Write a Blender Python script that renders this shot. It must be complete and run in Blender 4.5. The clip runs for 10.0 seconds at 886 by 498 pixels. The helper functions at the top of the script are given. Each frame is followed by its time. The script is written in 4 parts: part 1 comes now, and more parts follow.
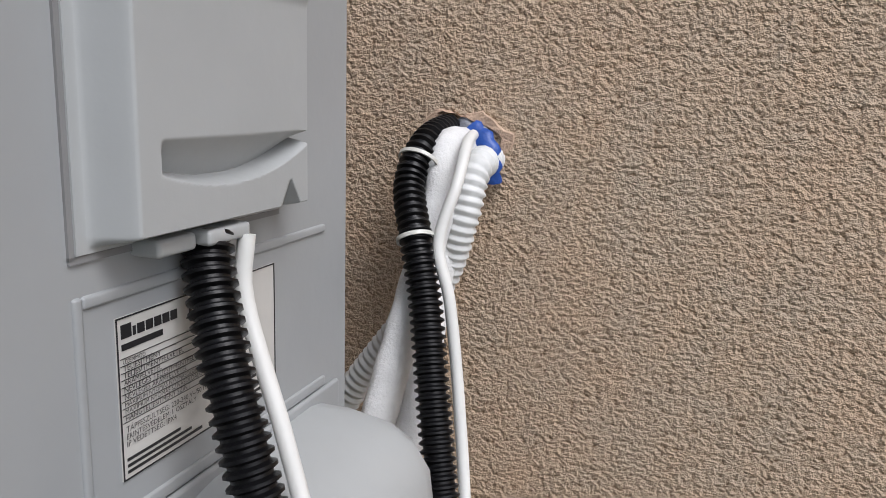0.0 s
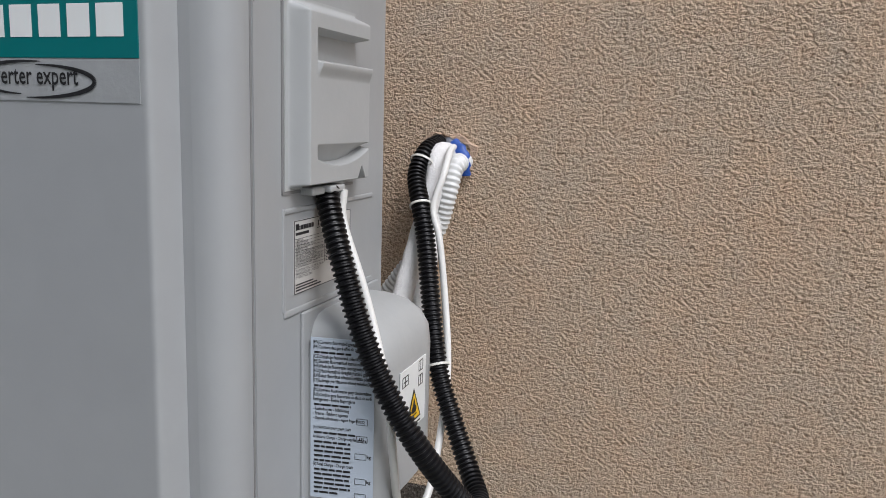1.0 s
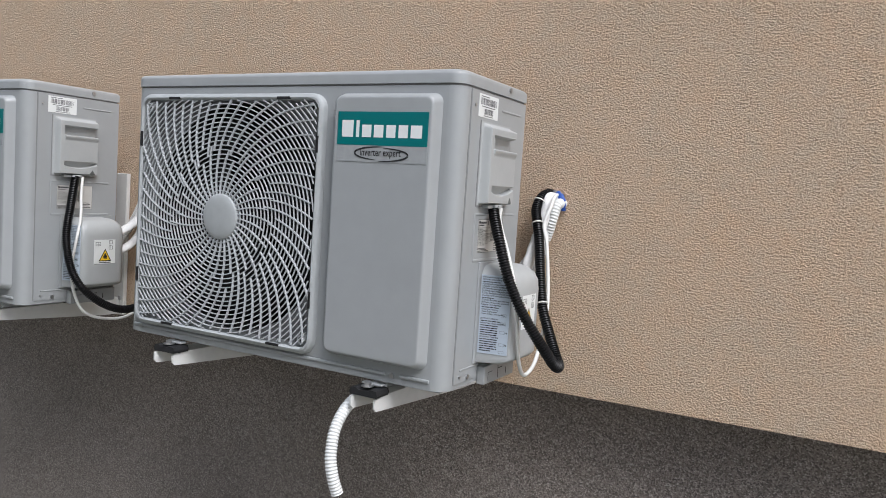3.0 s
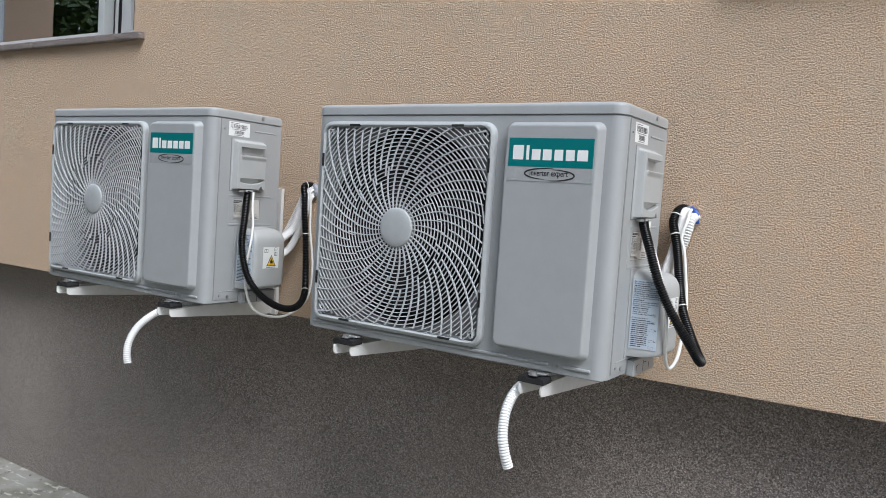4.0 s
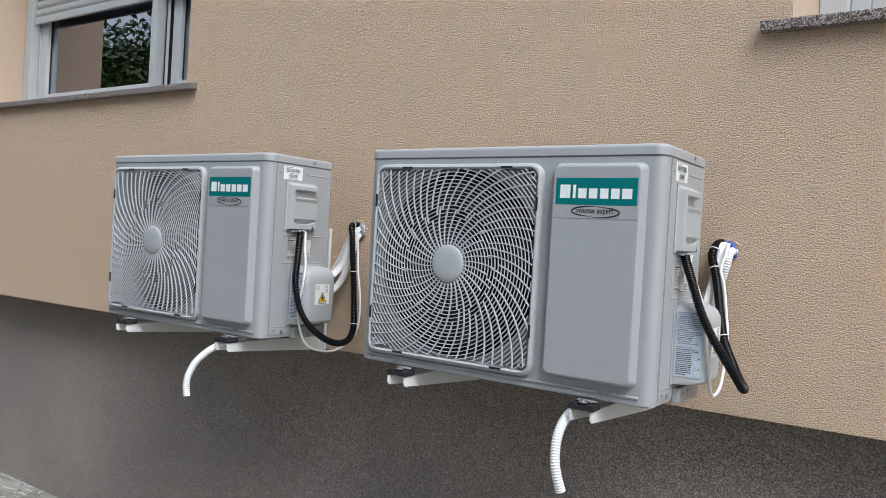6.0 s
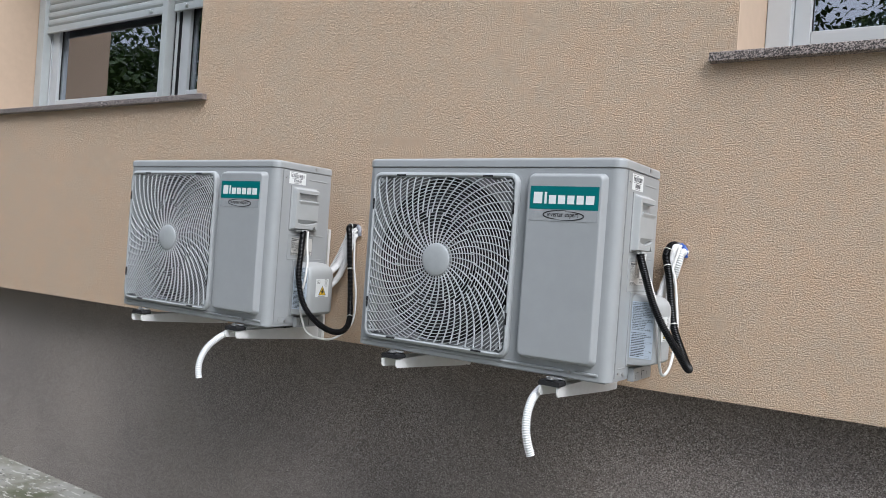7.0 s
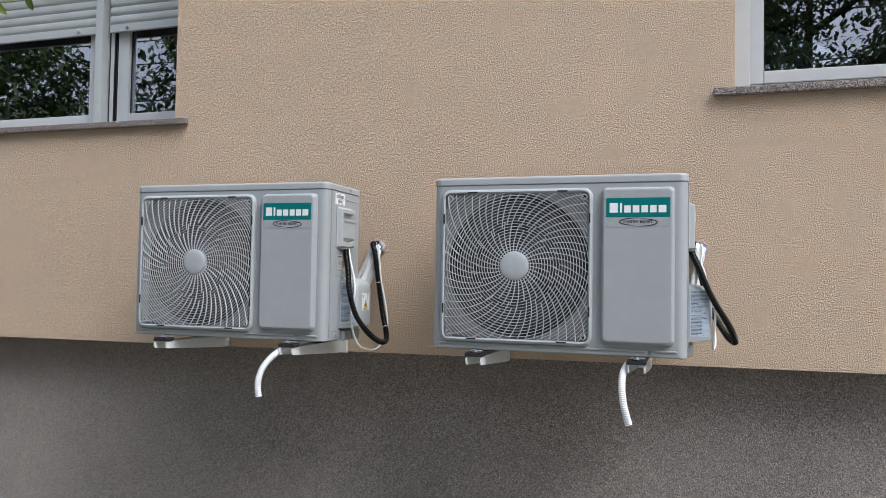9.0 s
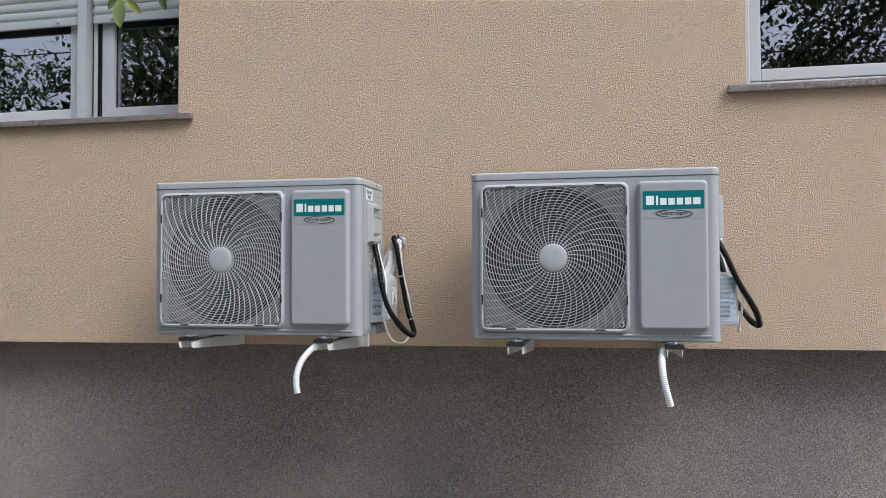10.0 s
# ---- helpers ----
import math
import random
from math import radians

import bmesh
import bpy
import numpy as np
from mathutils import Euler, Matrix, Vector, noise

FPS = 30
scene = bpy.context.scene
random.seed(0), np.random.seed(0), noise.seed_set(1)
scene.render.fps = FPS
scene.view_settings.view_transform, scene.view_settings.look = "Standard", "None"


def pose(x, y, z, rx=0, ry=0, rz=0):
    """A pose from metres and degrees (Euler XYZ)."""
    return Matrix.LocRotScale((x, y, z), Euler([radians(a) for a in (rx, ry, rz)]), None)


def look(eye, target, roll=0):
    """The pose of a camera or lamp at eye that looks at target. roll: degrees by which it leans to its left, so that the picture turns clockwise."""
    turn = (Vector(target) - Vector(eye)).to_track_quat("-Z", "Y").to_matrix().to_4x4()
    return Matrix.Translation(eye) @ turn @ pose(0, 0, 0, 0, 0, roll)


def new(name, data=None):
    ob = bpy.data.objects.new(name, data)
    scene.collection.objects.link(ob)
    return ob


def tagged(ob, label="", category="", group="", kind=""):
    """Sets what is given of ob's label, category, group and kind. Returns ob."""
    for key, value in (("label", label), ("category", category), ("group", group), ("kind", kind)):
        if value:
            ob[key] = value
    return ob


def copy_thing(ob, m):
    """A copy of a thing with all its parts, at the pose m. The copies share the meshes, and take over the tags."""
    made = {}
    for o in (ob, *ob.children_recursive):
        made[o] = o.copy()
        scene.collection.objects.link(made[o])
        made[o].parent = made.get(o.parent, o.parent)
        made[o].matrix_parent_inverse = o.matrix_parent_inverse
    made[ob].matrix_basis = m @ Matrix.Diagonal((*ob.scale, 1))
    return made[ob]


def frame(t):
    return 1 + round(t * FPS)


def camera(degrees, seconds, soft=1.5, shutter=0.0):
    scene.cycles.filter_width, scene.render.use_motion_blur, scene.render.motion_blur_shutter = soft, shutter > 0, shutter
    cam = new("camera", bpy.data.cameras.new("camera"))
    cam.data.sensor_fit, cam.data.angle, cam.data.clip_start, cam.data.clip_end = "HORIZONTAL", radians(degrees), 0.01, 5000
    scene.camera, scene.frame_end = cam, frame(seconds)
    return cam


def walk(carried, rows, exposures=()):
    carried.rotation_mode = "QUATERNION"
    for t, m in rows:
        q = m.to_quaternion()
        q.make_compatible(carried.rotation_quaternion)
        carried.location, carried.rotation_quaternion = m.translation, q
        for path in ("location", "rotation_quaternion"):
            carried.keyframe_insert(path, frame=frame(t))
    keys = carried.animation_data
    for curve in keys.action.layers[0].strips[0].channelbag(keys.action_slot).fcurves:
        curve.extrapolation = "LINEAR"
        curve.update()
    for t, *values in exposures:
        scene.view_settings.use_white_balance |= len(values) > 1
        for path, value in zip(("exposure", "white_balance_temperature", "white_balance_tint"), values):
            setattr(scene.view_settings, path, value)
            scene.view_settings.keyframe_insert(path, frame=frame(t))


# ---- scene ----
cam = camera(59.9, 10.0, soft=0.5)
PATH = [
    (0, (0.64, -0.447, 1.298), (-0.001, 1.407, 0.904), 1.8),
    (0.5, (0.725, -0.588, 1.301), (0.084, 1.268, 0.919), 1.9),
    (1, (0.75, -0.747, 1.304), (0.111, 1.118, 0.967), 1.8),
    (1.5, (0.785, -0.941, 1.293), (0.146, 0.927, 0.971), 1.6),
    (2, (0.87, -1.087, 1.285), (0.184, 0.776, 1.045), 1.5),
    (2.2, (0.923, -1.154, 1.285), (0.187, 0.694, 1.077), 2.0),
    (3.3, (1.017, -1.463, 1.263), (0.013, 0.261, 1.126), 3.8),
    (3.5, (0.996, -1.53, 1.264), (-0.026, 0.184, 1.131), 3.7),
    (4, (0.951, -1.64, 1.261), (-0.134, 0.035, 1.134), 3.9),
    (4.5, (0.92, -1.692, 1.254), (-0.214, -0.049, 1.134), 3.7),
    (5, (0.909, -1.713, 1.245), (-0.232, -0.074, 1.13), 3.4),
    (5.5, (0.904, -1.719, 1.246), (-0.238, -0.08, 1.149), 3.3),
    (5.7, (0.908, -1.726, 1.254), (-0.237, -0.087, 1.194), 3.1),
    (6.8, (1.086, -1.892, 1.228), (-0.034, -0.235, 1.222), 4.0),
    (7, (1.085, -1.947, 1.229), (-0.028, -0.285, 1.225), 4.1),
    (7.5, (1.013, -2.141, 1.182), (0.009, -0.412, 1.19), 4.1),
    (8, (0.883, -2.294, 1.155), (-0.069, -0.535, 1.169), 4.2),
    (8.5, (0.688, -2.371, 1.162), (-0.107, -0.538, 1.237), 3.1),
    (9, (0.483, -2.496, 1.161), (-0.135, -0.595, 1.235), 1.0),
    (9.5, (0.279, -2.6, 1.166), (-0.162, -0.65, 1.224), 0.0),
    (10, (0.156, -2.634, 1.165), (-0.261, -0.679, 1.217), -0.2),
]
EXPOSURE = [(0.0, -0.37, 6130, 13), (1.0, -0.38, 6150, 13), (2.0, -0.24, 6200, 13), (3.5, -0.05, 6050, 11), (4.3, 0.02, 5990, 10), (10.0, 0.05, 5960, 11)]
walk(cam, [(t, look(eye, target, roll)) for t, eye, target, roll in PATH], EXPOSURE)

# ---- light: overcast sky, soft sun from behind the camera ----
world = bpy.data.worlds.new("sky")
scene.world = world
world.use_nodes = True
wn = world.node_tree.nodes
sky = wn.new("ShaderNodeTexSky")
sky.sky_type, sky.sun_disc = "NISHITA", False
sky.sun_elevation, sky.sun_rotation = radians(45), radians(120)
sky.dust_density, sky.ozone_density = 4.0, 1.0
wn["Background"].inputs["Strength"].default_value = 0.136
soft_sky = wn.new("ShaderNodeHueSaturation")
soft_sky.inputs["Saturation"].default_value = 0.8
veil = wn.new("ShaderNodeMix")
veil.data_type = "RGBA"
veil.inputs["Factor"].default_value = 0.5
veil.inputs["B"].default_value = (13.0, 13.8, 15.2, 1)
world.node_tree.links.new(sky.outputs["Color"], veil.inputs["A"])
world.node_tree.links.new(veil.outputs["Result"], soft_sky.inputs["Color"])
world.node_tree.links.new(soft_sky.outputs["Color"], wn["Background"].inputs["Color"])
sun_data = bpy.data.lights.new("sun", "SUN")
sun_data.energy, sun_data.angle, sun_data.color = 3.1, radians(30), (1.0, 0.98, 0.95)
sun = new("sun", sun_data)
sun.matrix_world = look((7.6, -5.0, 12.4), (0, 0, 0))

# ---- materials ----


def shader(name, rough=0.5, metal=0.0):
    m = bpy.data.materials.new(name)
    m.use_nodes = True
    nt = m.node_tree
    b = nt.nodes["Principled BSDF"]
    b.inputs["Roughness"].default_value, b.inputs["Metallic"].default_value = rough, metal
    co = nt.nodes.new("ShaderNodeTexCoord").outputs["Object"]
    return m, nt, b, co


def noise_tex(nt, co, scale, detail=3.0, stretch=(1, 1, 1), rough=0.55):
    mp = nt.nodes.new("ShaderNodeMapping")
    mp.inputs["Scale"].default_value = stretch
    nt.links.new(co, mp.inputs["Vector"])
    n = nt.nodes.new("ShaderNodeTexNoise")
    n.inputs["Scale"].default_value, n.inputs["Detail"].default_value = scale, detail
    n.inputs["Roughness"].default_value = rough
    nt.links.new(mp.outputs["Vector"], n.inputs["Vector"])
    return n.outputs["Fac"]


def ramp(nt, fac, *stops):
    r = nt.nodes.new("ShaderNodeValToRGB")
    el = r.color_ramp.elements
    while len(el) < len(stops):
        el.new(0.5)
    for e, (p, c) in zip(el, stops):
        e.position, e.color = p, (*c, 1)
    nt.links.new(fac, r.inputs["Fac"])
    return r.outputs["Color"]


def mixed(nt, a, b, fac, mode="MULTIPLY"):
    x = nt.nodes.new("ShaderNodeMix")
    x.data_type, x.blend_type = "RGBA", mode
    for socket, v in ((x.inputs["Factor"], fac), (x.inputs["A"], a), (x.inputs["B"], b)):
        if isinstance(v, (int, float)):
            socket.default_value = v
        elif isinstance(v, tuple):
            socket.default_value = (*v, 1)
        else:
            nt.links.new(v, socket)
    return x.outputs["Result"]


def bump(nt, b, height, dist, strength=1.0, prev=None):
    n = nt.nodes.new("ShaderNodeBump")
    n.inputs["Strength"].default_value, n.inputs["Distance"].default_value = strength, dist
    nt.links.new(height, n.inputs["Height"])
    if prev is not None:
        nt.links.new(prev, n.inputs["Normal"])
    nt.links.new(n.outputs["Normal"], b.inputs["Normal"])
    return n.outputs["Normal"]


def plain(name, colour, rough=0.5, metal=0.0, scale=40, vary=0.12, relief=0.0004, dirt=4.0):
    m, nt, b, co = shader(name, rough, metal)
    lo = tuple(c * (1 - vary) for c in colour)
    fine = ramp(nt, noise_tex(nt, co, scale), (0.3, lo), (0.7, colour))
    wide = ramp(nt, noise_tex(nt, co, dirt, 4), (0.3, (1 - vary * 0.7,) * 3), (0.65, (1, 1, 1)))
    nt.links.new(mixed(nt, fine, wide, 1.0), b.inputs["Base Color"])
    if relief:
        bump(nt, b, noise_tex(nt, co, scale * 4), relief, 0.5)
    return m


def stucco_material():
    m, nt, b, co = shader("beige_stucco", 0.92)
    b.inputs["Specular IOR Level"].default_value = 0.2
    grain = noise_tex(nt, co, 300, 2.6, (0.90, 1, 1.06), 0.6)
    lumps = noise_tex(nt, co, 125, 2.6, (0.88, 1, 1.08), 0.55)
    wide = noise_tex(nt, co, 7.0, 4)
    blotch = ramp(nt, noise_tex(nt, co, 34, 3), (0.36, (0.965, 0.99, 1.01)), (0.64, (1.025, 1.0, 0.975)))
    base = ramp(nt, wide, (0.35, (0.575, 0.448, 0.328)), (0.5, (0.594, 0.452, 0.326)), (0.65, (0.610, 0.451, 0.318)))
    # Grain hollows darkened and tops lifted in colour, as shade in the relief.
    pit_shade = ramp(nt, grain, (0.31, (0.50, 0.44, 0.39)), (0.46, (1, 1, 1)), (0.66, (1.05, 1.05, 1.05)))
    nt.links.new(mixed(nt, mixed(nt, base, blotch, 1.0), pit_shade, 1.0), b.inputs["Base Color"])
    n = bump(nt, b, lumps, 0.0042, 0.7)
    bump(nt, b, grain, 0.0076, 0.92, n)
    return m


def plinth_material():
    m, nt, b, co = shader("dark_mosaic_plaster", 0.75)
    v = nt.nodes.new("ShaderNodeTexVoronoi")
    v.inputs["Scale"].default_value = 420
    nt.links.new(co, v.inputs["Vector"])
    sep = nt.nodes.new("ShaderNodeSeparateColor")
    nt.links.new(v.outputs["Color"], sep.inputs["Color"])
    chips = ramp(nt, sep.outputs["Red"], (0.0, (0.098, 0.084, 0.078)), (0.45, (0.222, 0.193, 0.176)), (0.85, (0.335, 0.297, 0.273)), (1.0, (0.48, 0.445, 0.415)))
    wide = ramp(nt, noise_tex(nt, co, 1.7, 5), (0.3, (0.84, 0.84, 0.84)), (0.7, (1.12, 1.10, 1.07)))
    nt.links.new(mixed(nt, chips, wide, 1.0), b.inputs["Base Color"])
    bump(nt, b, v.outputs["Distance"], 0.002, 0.8)
    return m


def granite_material():
    m, nt, b, co = shader("speckled_granite", 0.45)
    v = nt.nodes.new("ShaderNodeTexVoronoi")
    v.inputs["Scale"].default_value = 400
    nt.links.new(co, v.inputs["Vector"])
    sep = nt.nodes.new("ShaderNodeSeparateColor")
    nt.links.new(v.outputs["Color"], sep.inputs["Color"])
    c = ramp(nt, sep.outputs["Green"], (0.0, (0.018, 0.016, 0.015)), (0.4, (0.06, 0.05, 0.045)), (0.55, (0.24, 0.195, 0.175)), (1.0, (0.46, 0.40, 0.37)))
    nt.links.new(c, b.inputs["Base Color"])
    bump(nt, b, noise_tex(nt, co, 300), 0.0006, 0.5)
    return m


def concrete_material():
    m, nt, b, co = shader("mossy_concrete", 0.9)
    wide = ramp(nt, noise_tex(nt, co, 3.5, 6), (0.36, (0.095, 0.10, 0.06)), (0.47, (0.19, 0.185, 0.15)), (0.62, (0.29, 0.285, 0.26)))
    flakes = ramp(nt, noise_tex(nt, co, 28, 5, (0.6, 1.4, 1)), (0.56, (0, 0, 0)), (0.62, (1, 1, 1)))
    c = mixed(nt, wide, (0.42, 0.41, 0.37), flakes, "MIX")
    nt.links.new(c, b.inputs["Base Color"])
    n = bump(nt, b, noise_tex(nt, co, 30, 6), 0.01, 0.7)
    bump(nt, b, noise_tex(nt, co, 250, 3), 0.002, 0.6, n)
    return m


def glass_material():
    m = bpy.data.materials.new("window_glass")
    m.use_nodes = True
    nt = m.node_tree
    nt.nodes.clear()
    out = nt.nodes.new("ShaderNodeOutputMaterial")
    mix = nt.nodes.new("ShaderNodeMixShader")
    fr = nt.nodes.new("ShaderNodeFresnel")
    fr.inputs["IOR"].default_value = 3.3
    clear = nt.nodes.new("ShaderNodeBsdfTransparent")
    clear.inputs["Color"].default_value = (0.62, 0.68, 0.66, 1)
    gloss = nt.nodes.new("ShaderNodeBsdfGlossy")
    gloss.inputs["Roughness"].default_value = 0.008
    gloss.inputs["Color"].default_value = (0.93, 0.94, 1.0, 1)
    nt.links.new(fr.outputs["Fac"], mix.inputs["Fac"])
    nt.links.new(clear.outputs["BSDF"], mix.inputs[1])
    nt.links.new(gloss.outputs["BSDF"], mix.inputs[2])
    nt.links.new(mix.outputs["Shader"], out.inputs["Surface"])
    return m


def leaf_material(name, lo, hi):
    m, nt, b, co = shader(name, 0.45)
    g = nt.nodes.new("ShaderNodeNewGeometry")
    c = ramp(nt, g.outputs["Random Per Island"], (0.0, lo), (1.0, hi))
    vein = ramp(nt, noise_tex(nt, co, 60, 3), (0.3, (0.75, 0.8, 0.7)), (0.7, (1.1, 1.1, 1.0)))
    nt.links.new(mixed(nt, c, vein, 1.0), b.inputs["Base Color"])
    return m


STUCCO, PLINTH, GRANITE, CONCRETE, GLASS = stucco_material(), plinth_material(), granite_material(), concrete_material(), glass_material()
SHELL = plain("offwhite_painted_steel", (0.348, 0.363, 0.368), 0.34, scale=25, vary=0.05, relief=0.0002)
PLASTIC = plain("grey_white_plastic", (0.405, 0.42, 0.42), 0.45, scale=30, vary=0.05, relief=0.0003)
GRILLE = plain("grille_plastic", (0.40, 0.42, 0.425), 0.45, scale=60, vary=0.08, relief=0.0)
RIB = plain("grille_rib_plastic", (0.53, 0.55, 0.565), 0.45, scale=60, vary=0.06, relief=0.0)
# Shell steel behind the grille, with its shade put into a darker grey.
SHADED_SHELL = plain("shaded_shell_steel", (0.24, 0.245, 0.25), 0.6, scale=50, vary=0.2, relief=0.0)
# Interior and fan set near black, putting the grille's inner shade into colour.
DARK = plain("shaded_interior", (0.007, 0.007, 0.008), 0.7, relief=0.0)
FAN = plain("fan_shaded_plastic", (0.016, 0.016, 0.017), 0.5, relief=0.0)
SLOT = plain("black_slot", (0.012, 0.012, 0.013), 0.6, relief=0.0)
SEAM = plain("seam_grey", (0.25, 0.25, 0.25), 0.6, relief=0.0)
TEAL = plain("teal_sticker", (0.0, 0.155, 0.16), 0.35, scale=20, vary=0.05, relief=0.0)
FILM = plain("clear_film_edge", (0.365, 0.381, 0.386), 0.2, scale=90, vary=0.10, relief=0.0003)
WHITE = plain("white_print", (0.78, 0.80, 0.79), 0.4, relief=0.0, vary=0.03)
INK = plain("black_ink", (0.016, 0.016, 0.018), 0.45, relief=0.0)
FADED = plain("faded_print", (0.16, 0.16, 0.17), 0.45, relief=0.0)
PAPER = plain("bluish_label_paper", (0.50, 0.57, 0.65), 0.4, scale=60, vary=0.05, relief=0.0001)
PLATE = plain("silver_rating_label", (0.58, 0.57, 0.54), 0.4, scale=60, vary=0.06, relief=0.0001)
YELLOW = plain("warning_yellow", (0.85, 0.55, 0.02), 0.45, relief=0.0, vary=0.05)
RUBBER = plain("black_rubber", (0.018, 0.018, 0.02), 0.6, scale=90, vary=0.3, relief=0.0005)
CONDUIT = plain("black_conduit_plastic", (0.005, 0.005, 0.006), 0.4, scale=120, vary=0.3, relief=0.0003)
CONDUIT.node_tree.nodes["Principled BSDF"].inputs["Specular IOR Level"].default_value = 0.32
HOSE = plain("white_hose_plastic", (0.72, 0.73, 0.72), 0.42, scale=60, vary=0.08, relief=0.0003)
CABLE = plain("white_cable_sheath", (0.74, 0.74, 0.71), 0.4, scale=60, vary=0.06, relief=0.0002)
WRAP = plain("white_pipe_insulation", (0.76, 0.76, 0.75), 0.7, scale=150, vary=0.10, relief=0.0012)
TIE = plain("milky_nylon", (0.62, 0.62, 0.57), 0.35, relief=0.0, vary=0.05)
STEEL = plain("zinc_steel", (0.55, 0.55, 0.55), 0.35, metal=0.9, scale=80, vary=0.2, relief=0.0003)
BRACKET = plain("white_powder_coat", (0.70, 0.70, 0.68), 0.4, scale=60, vary=0.06, relief=0.0003)
PVC = plain("white_pvc", (0.56, 0.58, 0.585), 0.3, scale=15, vary=0.05, relief=0.0001)
SLAT = plain("pale_grey_shutter", (0.50, 0.53, 0.525), 0.42, scale=18, vary=0.07, relief=0.0002)
FOAM = plain("grey_foam", (0.47, 0.49, 0.55), 0.35, scale=90, vary=0.5, relief=0.003)
BLUE = plain("blue_tape", (0.02, 0.09, 0.42), 0.4, scale=80, vary=0.3, relief=0.001)
CHIP = plain("chipped_plaster", (0.70, 0.50, 0.36), 0.95, scale=160, vary=0.35, relief=0.003)
FLAKE = plain("pale_flake", (0.42, 0.41, 0.37), 0.9, scale=90, vary=0.5, relief=0.001)
REVEAL = plain("smooth_reveal_paint", (0.56, 0.425, 0.31), 0.8, scale=30, vary=0.05, relief=0.0003)
# Dark tone stands in for the lack of light inside the rooms.
ROOM = plain("unlit_room_tone", (0.16, 0.14, 0.12), 0.9, relief=0.0)
BROWN = plain("brown_reflection_tone", (0.26, 0.14, 0.085), 0.9, scale=200, vary=0.15, relief=0.0005)
SHEER = plain("dark_green_curtain", (0.24, 0.30, 0.28), 0.9, scale=200, vary=0.2, relief=0.0005)
BARK = plain("tree_bark", (0.10, 0.075, 0.055), 0.95, scale=30, vary=0.5, relief=0.01)
TWIGS = plain("dark_twigs", (0.022, 0.028, 0.012), 0.95, scale=20, vary=0.5, relief=0.01)
LEAF = leaf_material("dark_leaf", (0.03, 0.065, 0.014), (0.075, 0.13, 0.03))
YOUNG = leaf_material("light_leaf", (0.035, 0.07, 0.012), (0.125, 0.155, 0.022))

# ---- mesh helpers ----


def mesh_ob(name, bm, material, smooth=True):
    me = bpy.data.meshes.new(name)
    bm.normal_update()
    bm.to_mesh(me)
    bm.free()
    me.materials.append(material)
    if smooth:
        me.polygons.foreach_set("use_smooth", [True] * len(me.polygons))
        me.set_sharp_from_angle(angle=radians(50))
    ob = new(name, me)
    if smooth:
        ob.modifiers.new("even_shading", "WEIGHTED_NORMAL").keep_sharp = True
    return ob


def part(name, bm, material, parent, label="", smooth=True):
    """One mesh, drawn in world metres, hung under its thing."""
    ob = mesh_ob(name, bm, material, smooth)
    ob.parent = parent
    ob.matrix_parent_inverse = parent.matrix_world.inverted()
    if label:
        ob["label"] = label
    if name in ("print", "lettering", "pictograms", "bar_code", "marks", "slogan"):
        ob["kind"] = "stuff"
    return ob


def thing(name, at, label, category, group="", kind=""):
    e = new(name)
    e.matrix_world = pose(*at)
    e.empty_display_size = 0.05
    return tagged(e, label, category, group, kind)


def box(bm, x0, x1, y0, y1, z0, z1, bevel=0.0, seg=2, m=None):
    r = bmesh.ops.create_cube(bm, size=1.0)
    vs = r["verts"]
    bmesh.ops.scale(bm, vec=(x1 - x0, y1 - y0, z1 - z0), verts=vs)
    bmesh.ops.translate(bm, vec=((x0 + x1) / 2, (y0 + y1) / 2, (z0 + z1) / 2), verts=vs)
    if m is not None:
        bmesh.ops.transform(bm, matrix=m, verts=vs)
    if bevel:
        es = list({e for v in vs for e in v.link_edges})
        bmesh.ops.bevel(bm, geom=es, offset=bevel, segments=seg, affect="EDGES", profile=0.5)
    return bm


def boxes(*rows, bevel=0.0):
    bm = bmesh.new()
    for r in rows:
        box(bm, *r, bevel=bevel)
    return bm


def rod(bm, a, b, r, n=14):
    a, b = Vector(a), Vector(b)
    q = (b - a).to_track_quat("Z", "Y").to_matrix().to_4x4()
    m = Matrix.Translation((a + b) / 2) @ q
    bmesh.ops.create_cone(bm, cap_ends=True, segments=n, radius1=r, radius2=r, depth=(b - a).length, matrix=m)
    return bm


def rounded(w, h, r, n=5):
    """Outline of a rounded rectangle round the origin."""
    pts = []
    for cx, cy, a0 in ((w / 2 - r, h / 2 - r, 0), (-w / 2 + r, h / 2 - r, 90), (-w / 2 + r, -h / 2 + r, 180), (w / 2 - r, -h / 2 + r, 270)):
        for i in range(n + 1):
            a = radians(a0 + 90 * i / n)
            pts.append((cx + r * math.cos(a), cy + r * math.sin(a)))
    return pts


def stack(bm, loops, close_first=False, close_last=True):
    """Skin between loops of equal count."""
    rings = [[bm.verts.new(p) for p in lp] for lp in loops]
    n = len(rings[0])
    for a, b in zip(rings, rings[1:]):
        for i in range(n):
            bm.faces.new((a[i], a[(i + 1) % n], b[(i + 1) % n], b[i]))
    if close_first:
        bm.faces.new(rings[0][::-1])
    if close_last:
        bm.faces.new(rings[-1])
    bmesh.ops.recalc_face_normals(bm, faces=bm.faces[:])
    return bm


